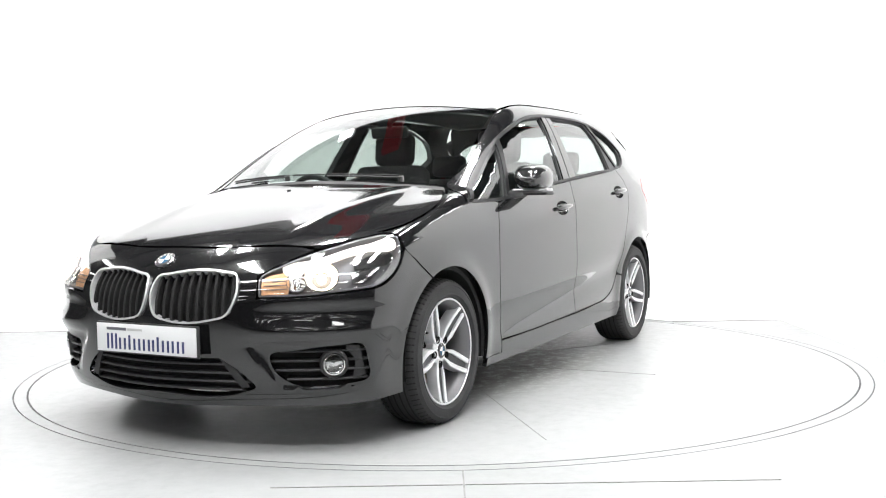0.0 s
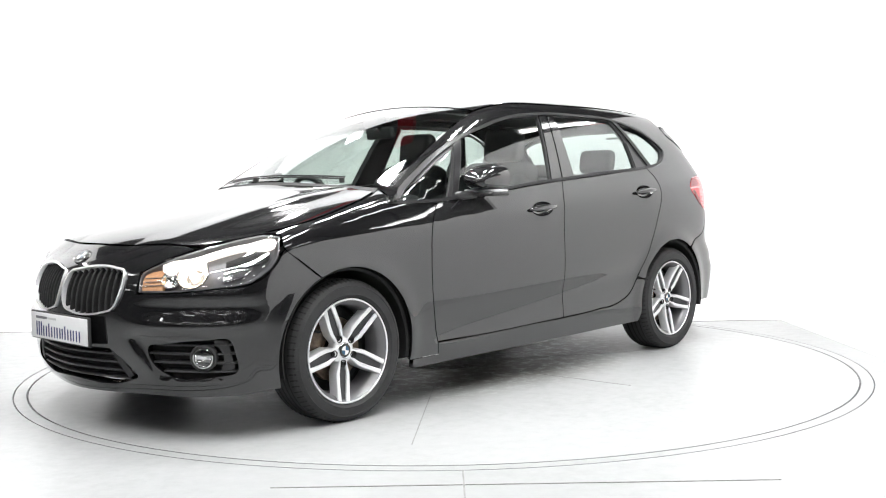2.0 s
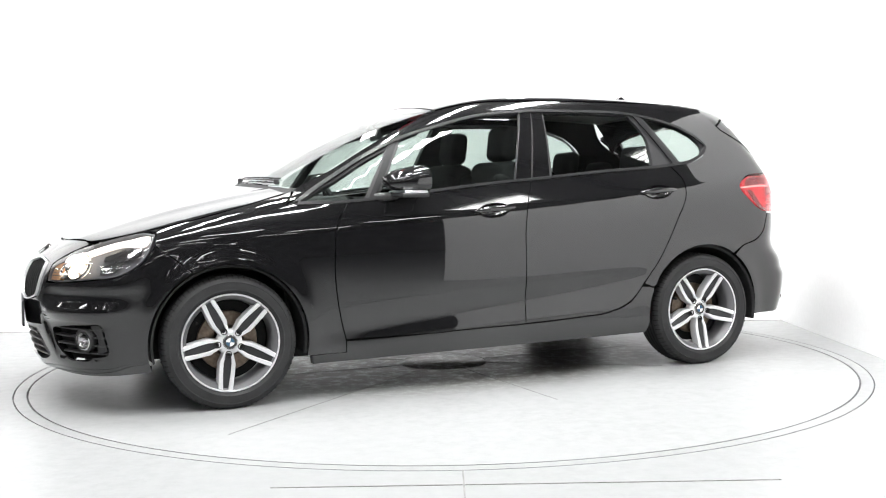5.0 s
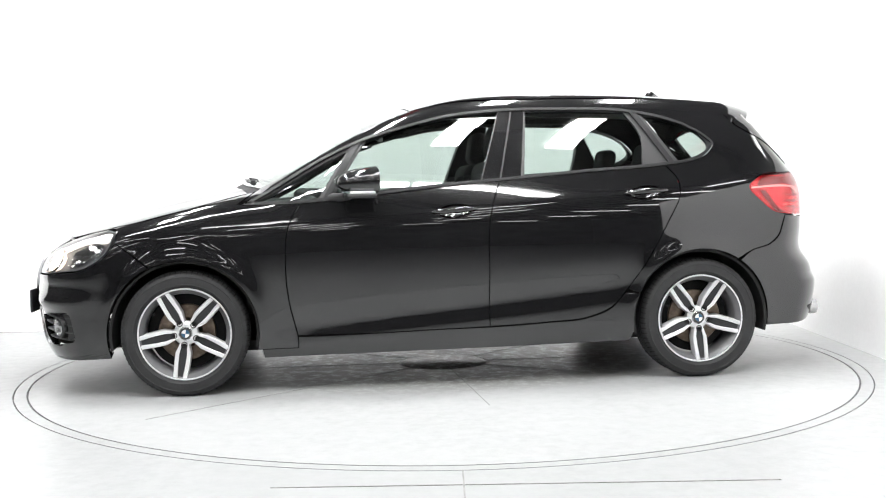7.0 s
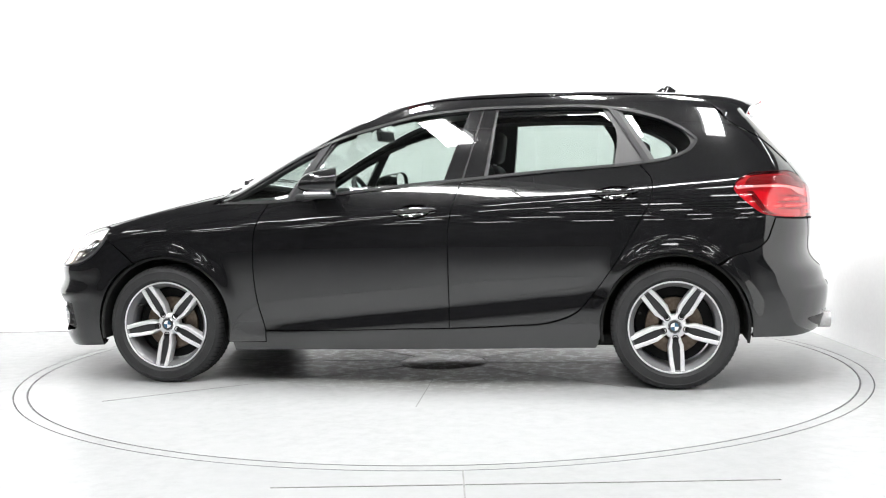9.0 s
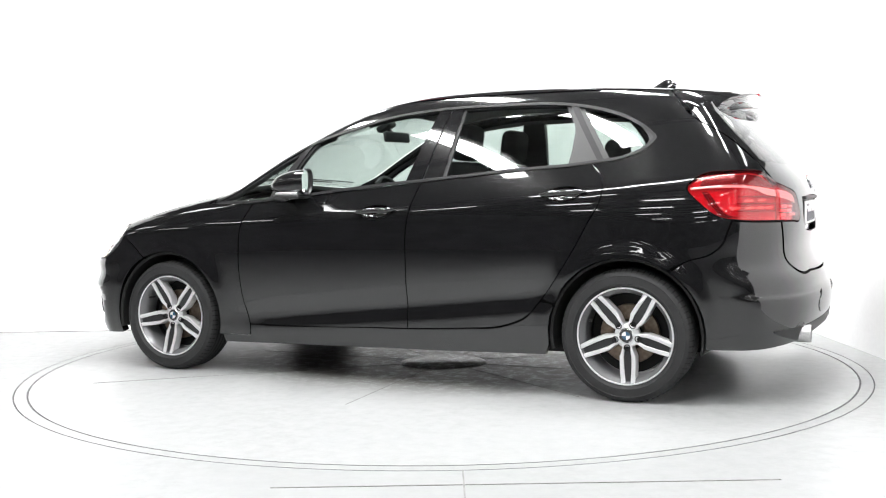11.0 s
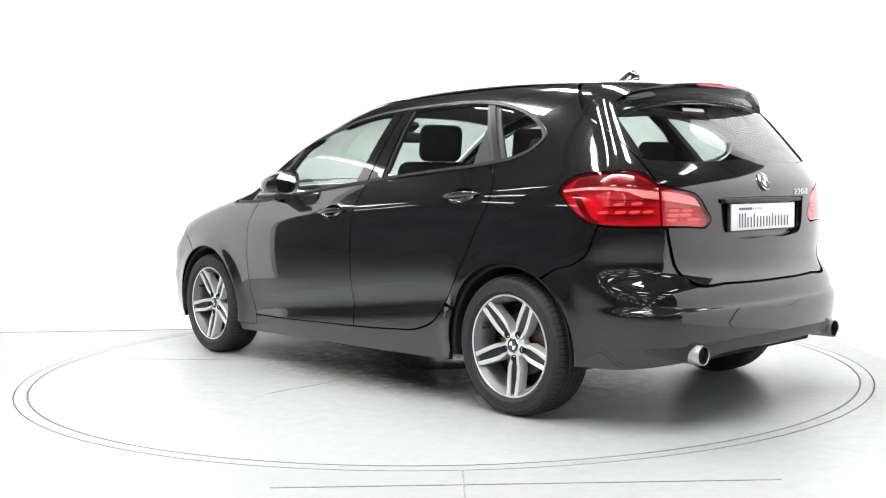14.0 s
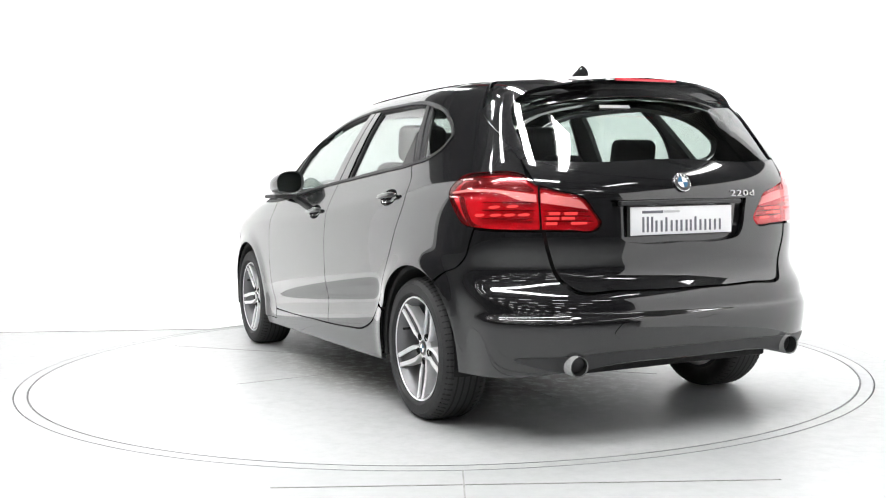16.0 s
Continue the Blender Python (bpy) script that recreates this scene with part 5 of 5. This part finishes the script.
    data.align_x = "CENTER"
    tmp = new("model_figures_curve", data)
    bpy.context.view_layer.update()
    me = bpy.data.meshes.new_from_object(tmp.evaluated_get(bpy.context.evaluated_depsgraph_get()))
    bpy.data.objects.remove(tmp)
    me.materials.clear()
    me.materials.append(M_SATIN)
    fig = new("model_figures", me)
    fig.parent = car
    n_at = place(2 * U_TAIL + 2.295, 0.966, 0.003)
    fig.matrix_basis = n_at @ Matrix.Diagonal((1.5, 0.8, 1, 1))
    tagged(fig, "satin silver model figures")
    # bumper insert and reflectors
    insert = [(-2.29, 0.468), (-2.27, 0.44), (-2.30, 0.408), (-2.40, 0.395), (U_TAIL, 0.388), (2 * U_TAIL + 2.40, 0.395), (2 * U_TAIL + 2.30, 0.408), (2 * U_TAIL + 2.27, 0.44), (2 * U_TAIL + 2.29, 0.468), (U_TAIL, 0.478)]
    panel("bumper_insert", [insert], "ring", M_BODY, car, "black raised bumper insert", grid=0.03, lift=0.003, rim=0.006, gap=0.0)
    lip = [(-1.93, 0.345), (-2.08, 0.355), (-2.3, 0.365), (U_TAIL, 0.370), (2 * U_TAIL + 2.3, 0.365), (2 * U_TAIL + 2.08, 0.355), (2 * U_TAIL + 1.93, 0.345), (2 * U_TAIL + 2.08, 0.292), (2 * U_TAIL + 2.28, 0.318), (U_TAIL, 0.322), (-2.28, 0.318), (-2.08, 0.292)]
    panel("diffuser", [lip], "ring", M_TRIM, car, "satin black lower bumper", grid=0.03, lift=0.003, rim=0.006, gap=0.0)
    for y in (0.545, -0.545):
        pipe = lathe_part("exhaust_pipe", [(0.036, 0.0), (0.037, 0.16), (0.040, 0.166), (0.0415, 0.160), (0.0415, 0.02), (0.036, 0.0)], 36, pose(-1.968, y, 0.318, 0, -90), M_PIPE, car, "polished exhaust tailpipe")
        lathe_part("inside", [(0.0355, 0.163), (0.034, -0.20), (0.0, -0.20)], 24, pose(-1.968, y, 0.318, 0, -90), M_DARK, pipe, "sooty inside")


def build_spoiler():
    """Roof spoiler: a wing that wraps down at both ends."""
    cols = ((0.0, 0.0, -1.842, -1.512), (0.15, 0.0, -1.838, -1.512), (0.30, 0.0, -1.820, -1.508), (0.40, 0.002, -1.792, -1.503), (0.47, 0.006, -1.765, -1.498), (0.525, 0.016, -1.740, -1.492), (0.562, 0.036, -1.722, -1.505), (0.590, 0.066, -1.708, -1.540), (0.612, 0.100, -1.700, -1.585))
    full = [(-y, d, t, s) for y, d, t, s in cols[:0:-1]] + list(cols)
    verts, faces = [], []
    n = 16
    for y, drop, trail, start in full:
        z0 = float(on_top([(start, min(abs(y), 0.56))])[0][2]) - max(0.0, drop - 0.02) * 0.9 + 0.001
        zt = 1.477 - 0.17 * y * y - drop * 0.8
        prof = []
        for i in range(6):
            k = i / 5
            x = start + (trail - start) * k
            prof.append((x, z0 + (zt - z0) * k + 0.012 * math.sin(math.pi * k)))
        hollow = max(0.25, 1 - (abs(y) / 0.60) ** 4)
        for dx, dz in ((-0.003, -0.008), (0.012, -0.014), (0.052, -0.022), (0.064, -0.042), (0.052, -0.062), (0.022, -0.070), (0.017, -0.079), (0.030, -0.086), (0.080, -0.090), (0.110, -0.080)):
            prof.append((trail + 0.02 + (dx - 0.02) * hollow, zt + dz))
        verts += [(x, y, z) for x, z in prof]
    for i in range(len(full) - 1):
        for k in range(n - 1):
            faces.append((i * n + k, i * n + k + 1, (i + 1) * n + k + 1, (i + 1) * n + k))
    bm = bmesh.new()
    vs = [bm.verts.new(v) for v in verts]
    for q in faces:
        bm.faces.new([vs[k] for k in q])
    bm.faces.new(vs[:n])
    bm.faces.new(vs[-n:])
    bmesh.ops.recalc_face_normals(bm, faces=bm.faces)
    sp = part("spoiler", bm, M_BODY, car, "glossy black roof spoiler", smooth=50)
    bm = bmesh.new()
    box(bm, (0.008, 0.32, 0.012), pose(-1.844, 0, 1.466), 0.003)
    part("brake_light", bm, M_RED, sp, "narrow red high brake lamp", smooth=40)
    for s in (1, -1):
        # gloss blades beside the rear window
        loop = [(-1.66, 1.345, 1), (-1.84, 1.215), (-1.925, 1.125, 1), (-1.945, 1.135, 1), (-1.885, 1.235), (-1.80, 1.352, 1)]
        pts = loop if s > 0 else mirrored(loop, U_TAIL)
        panel("window_blade", [pts], "ring", M_BODY, car, "gloss black blade beside the rear window", grid=0.02, lift=0.004, rim=0.006, gap=0.0)
    # shark-fin aerial
    verts, faces = [], []
    zr = float(on_top([(-1.36, 0.0)])[0][2])
    for i in range(13):
        k = i / 12
        x = -1.200 - 0.190 * k
        h = 0.082 * min(1.0, (k / 0.78) ** 1.1) if k < 0.78 else 0.082 - 0.032 * (k - 0.78) / 0.22
        w = 0.040 * math.sin(math.pi * min(1, 0.12 + 0.8 * k)) + 0.004
        for j in range(9):
            a = math.pi * j / 8
            verts.append((x - (0.012 if k > 0.7 else 0) * math.sin(a), w * math.cos(a) * (1 - 0.55 * math.sin(a)), zr - 0.006 + h * math.sin(a)))
    for i in range(12):
        for j in range(8):
            faces.append((i * 9 + j, (i + 1) * 9 + j, (i + 1) * 9 + j + 1, i * 9 + j + 1))
    faces += [tuple(range(9)), tuple(range(12 * 9 + 8, 12 * 9 - 1, -1))]
    mesh_part("aerial", verts, faces, M_BODY, car, "black shark-fin roof aerial", 50)


build_rear()
build_spoiler()


# ---- mirrors and wipers ----
def build_mirrors():
    for s in (1, -1):
        mirror = new("door_mirror")
        mirror.parent = car
        tagged(mirror, "gloss black door mirror with a satin lower strip")
        # cap: rounded shell, open at the back
        verts, faces = [], []
        rows, n = 10, 28
        for i in range(rows):
            k = i / (rows - 1)
            x = 0.372 + 0.20 * math.sin(k * math.pi / 2)
            g = math.cos(k * math.pi / 2) ** 0.85 if i < rows - 1 else 0.02
            for j in range(n):
                a = 2 * math.pi * j / n
                c, d = math.cos(a), math.sin(a)
                e = 2.0 / 2.7
                y = 0.905 + 0.092 * math.copysign(abs(c) ** e, c) * (0.25 + 0.75 * g) - 0.020 * k
                z = 1.068 + 0.068 * math.copysign(abs(d) ** e, d) * g - 0.018 * k - 0.012 * (c + 0) * 0.6
                verts.append((x, s * y, z))
        for i in range(rows - 1):
            for j in range(n):
                l = (j + 1) % n
                faces.append((i * n + j, i * n + l, (i + 1) * n + l, (i + 1) * n + j))
        faces.append(tuple(range((rows - 1) * n, rows * n)))
        bm = bmesh.new()
        vs = [bm.verts.new(v) for v in verts]
        for q in faces:
            bm.faces.new([vs[k] for k in q])
        bmesh.ops.recalc_face_normals(bm, faces=bm.faces)
        part("cap", bm, M_BODY, mirror, "gloss black mirror cap", smooth=50)
        glass, k = [], 28
        e = 2.0 / 2.7
        for r, x in ((0.99, 0.372), (0.93, 0.380), (0.90, 0.385)):
            for j in range(k):
                a = 2 * math.pi * j / k
                c, d = math.cos(a), math.sin(a)
                glass.append((x, s * (0.905 + 0.092 * r * math.copysign(abs(c) ** e, c)), 1.068 + 0.068 * r * math.copysign(abs(d) ** e, d) - 0.0072 * c))
        f = [(i * k + j, i * k + (j + 1) % k, (i + 1) * k + (j + 1) % k, (i + 1) * k + j) for i in range(2) for j in range(k)]
        mesh_part("bezel", glass, f, M_TRIM, mirror, "black mirror bezel", 40)
        mesh_part("mirror_glass", [(q[0] + 0.001, q[1], q[2]) for q in glass[2 * k:]], [tuple(range(k))], M_MIRROR, mirror, "mirror glass", 0)
        # satin strip and foot
        box_part("strip", (0.13, 0.18, 0.016), pose(0.452, s * 0.905, 1.003, 0, s * 0, s * -6), M_SATIN, mirror, "satin silver lower strip", bevel=0.007, segments=3)
        box_part("underside", (0.15, 0.185, 0.022), pose(0.455, s * 0.905, 0.988, 0, 0, s * -6), M_TRIM, mirror, "black mirror underside", bevel=0.010, segments=3)
        v, f = tube([(0.60, s * 0.825, 0.980), (0.55, s * 0.85, 0.982), (0.50, s * 0.885, 0.986)], [0.024, 0.022, 0.018], 10)
        foot = mesh_part("foot", v, f, M_TRIM, mirror, "black mirror foot", 50)
        # the head is toed in towards the driver
        turn = pose(0.45, s * 0.90, 0, 0, 0, s * 13) @ pose(-0.45, -s * 0.90, 0)
        for ob in mirror.children:
            if ob is not foot:
                ob.data.transform(turn)
    # wipers: arm, blade, pivot
    for y0, y1, x0 in ((0.46, -0.14, 1.075), (-0.16, -0.60, 1.075)):
        w = new("wiper")
        w.parent = car
        tagged(w, "black windscreen wiper with a thin arm")
        rest = lambda dx, up: [on_top([(x0 + dx - 0.33 * y * y, y)])[0] + np.array((0, 0, up)) for y in np.linspace(y0, y1, 9)]
        arm, blade = rest(0.0, 0.006), rest(-0.022, 0.003)
        mesh_part("arm", *tube(arm[:6], 0.0045, 6), M_TRIM, w, "", 50)
        mesh_part("blade", *tube(blade, 0.004, 6), M_RUBBER, w, "black rubber blade", 50)
        lathe_part("pivot", [(0.014, -0.02), (0.014, 0.004), (0.008, 0.008), (0.0, 0.008)], 14, Matrix.Translation(Vector(arm[0])), M_TRIM, w)


build_mirrors()


# ---- cabin ----
def cushion(name, size, m, material, parent, label="", bevel=0.05):
    bm = bmesh.new()
    box(bm, size, m, bevel, 4)
    return part(name, bm, material, parent, label, smooth=60)


def build_cabin():
    for y in (0.36, -0.36):
        seat = new("front_seat")
        seat.parent = car
        tagged(seat, "charcoal cloth front seat with a headrest")
        cushion("seat_cushion", (0.52, 0.50, 0.16), pose(0.08, y, 0.56, 0, -8), M_CLOTH, seat)
        cushion("backrest", (0.15, 0.50, 0.62), pose(-0.24, y, 0.86, 0, -14), M_CLOTH, seat, bevel=0.06)
        for s in (1, -1):
            cushion("bolster", (0.16, 0.09, 0.50), pose(-0.20, y + s * 0.21, 0.84, 0, -14), M_CLOTH, seat, bevel=0.035)
        cushion("headrest", (0.10, 0.27, 0.20), pose(-0.335, y, 1.265, 0, -8), M_CLOTH, seat, bevel=0.045)
        for s in (1, -1):
            mesh_part("headrest_post", *tube([(-0.315, y + s * 0.06, 1.12), (-0.328, y + s * 0.06, 1.22)], 0.006, 8), M_SATIN, seat, "", 50)
    bench = new("rear_bench")
    bench.parent = car
    tagged(bench, "charcoal cloth rear bench with three headrests")
    cushion("seat_cushion", (0.50, 1.25, 0.16), pose(-0.75, 0, 0.58, 0, -6), M_CLOTH, bench)
    for y, w in ((0.42, 0.46), (0.0, 0.36), (-0.42, 0.46)):
        cushion("backrest", (0.14, w - 0.01, 0.50), pose(-1.08, y, 0.84, 0, -18), M_CLOTH, bench, bevel=0.05)
        cushion("headrest", (0.09, 0.25 if y else 0.22, 0.15 if y else 0.10), pose(-1.185, y, 1.175 if y else 1.12, 0, -10), M_CLOTH, bench, bevel=0.04)
    dash = new("dashboard")
    dash.parent = car
    tagged(dash, "black grained dashboard")
    cushion("dash_top", (0.42, 1.40, 0.20), pose(0.86, 0, 0.88, 0, 4), M_DASH, dash, bevel=0.06)
    cushion("dash_lower", (0.30, 1.36, 0.36), pose(0.80, 0, 0.66), M_DASH, dash, bevel=0.05)
    cushion("binnacle", (0.18, 0.36, 0.10), pose(0.72, -0.36, 0.985), M_DASH, dash, bevel=0.04)
    cushion("centre_console", (0.80, 0.22, 0.30), pose(0.30, 0, 0.52), M_DASH, dash, bevel=0.04)
    wheel = new("steering_wheel")
    wheel.parent = car
    tagged(wheel, "black leather steering wheel")
    m = pose(0.50, -0.36, 0.93, 0, -66)
    circle = [m @ Vector((0.18 * math.cos(2 * math.pi * i / 40), 0.18 * math.sin(2 * math.pi * i / 40), 0)) for i in range(40)]
    mesh_part("rim", *tube(circle, 0.016, 8, closed=True), M_DASH, wheel, "", 60)
    cushion("hub", (0.14, 0.14, 0.05), m, M_DASH, wheel, bevel=0.02)
    for p in ((-0.17, 0), (0.12, 0.12), (0.12, -0.12)):
        mesh_part("spoke", *tube([m @ Vector((0, 0, 0)), m @ Vector((p[1] * 1.3 if p[1] else p[0], p[0] if p[1] else 0, 0))], 0.014, 8), M_DASH, wheel, "", 60)
    mirror = new("interior_mirror")
    mirror.parent = car
    tagged(mirror, "black interior mirror on the windscreen")
    cushion("mirror_body", (0.03, 0.25, 0.065), pose(0.30, -0.02, 1.335, 0, 8, -8), M_TRIM, mirror, bevel=0.014)
    mesh_part("stem", *tube([(0.31, 0, 1.35), (0.36, 0, 1.40)], 0.012, 8), M_TRIM, mirror, "", 60)
    cushion("sensor_box", (0.10, 0.10, 0.04), pose(0.36, 0, 1.40, 0, 28), M_TRIM, mirror, bevel=0.014)
    # headlining and door cards
    half = [(0.19, 0.0, 1), (0.165, 0.53, 1), (-0.4, 0.535), (-1.2, 0.525), (-1.5, 0.50, 1), (-1.52, 0.0, 1)]
    loop = half + [(q[0], -q[1], *q[2:]) for q in half[-2:0:-1]]
    panel("headlining", [loop], "top", M_LINING, car, "pale grey headlining", grid=0.08, lift=-0.035, rim=0.01, gap=0.0)
    panel("door_card", [[(0.80, 0.35, 1), (0.80, 0.93), (0.0, 1.0), (-0.6, 1.055), (-1.1, 1.09, 1), (-1.0, 0.65), (-0.75, 0.35, 1)]], "ring", M_DASH, car, "black inner door trim", grid=0.06, lift=-0.07, rim=0.01, gap=0.0, both=True)
    box_part("parcel_shelf", (0.55, 1.1, 0.02), pose(-1.50, 0, 1.0), M_DASH, car, "black parcel shelf", bevel=0.005)
    box_part("bulkhead", (0.04, 1.4, 0.55), pose(1.02, 0, 0.66), M_DARK, car, "black bulkhead", bevel=0.01)
    box_part("engine_cover", (0.6, 1.1, 0.08), pose(1.45, 0, 0.66), M_DARK, car, "black engine cover", bevel=0.02)
    box_part("boot_floor", (0.9, 1.1, 0.04), pose(-1.6, 0, 0.62), M_DARK, car, "black boot floor", bevel=0.01)


build_cabin()

# ---- table marks: seams between its plates, and the round centre cover ----
for a in (0, 40, 93, 146, 180, 220, 268, 320):
    bm = bmesh.new()
    reach = 1.7 if a == 40 else 1.0
    box(bm, (reach, 0.005, 0.0012), pose(0, 0, 0, 0, 0, a) @ pose(0.26 + reach / 2, 0, 0.0012))
    part("plate_seam", bm, M_SEAM, turntable, "thin dark seam between floor plates")
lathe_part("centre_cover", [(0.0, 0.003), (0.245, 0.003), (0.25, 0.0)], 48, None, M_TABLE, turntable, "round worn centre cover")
lathe_part("centre_seam", [(0.252, 0.0), (0.252, 0.0014), (0.262, 0.0014), (0.262, 0.0)], 48, None, M_SEAM, turntable, "dark seam round the centre cover")


def flatten_levels():
    """No deeper than thing, part and sub-part: what lies lower joins its part."""
    for part_of_car in car.children:
        for sub_part in part_of_car.children:
            for deep in list(sub_part.children_recursive):
                deep.parent = part_of_car


flatten_levels()


CAR_OFFSET = (0.0509, -0.1124)


def motions():
    table_rows, car_rows = [], []
    for i in range(33):
        t = i * 0.5
        a = heading(t)
        c, s = math.cos(radians(a)), math.sin(radians(a))
        ox, oy = CAR_OFFSET
        table_rows.append((t, pose(0, 0, 0, 0, 0, a)))
        car_rows.append((t, pose(c * ox - s * oy, s * ox + c * oy, 0, 0, 0, a)))
    walk(turntable, table_rows)
    walk(car, car_rows)


motions()
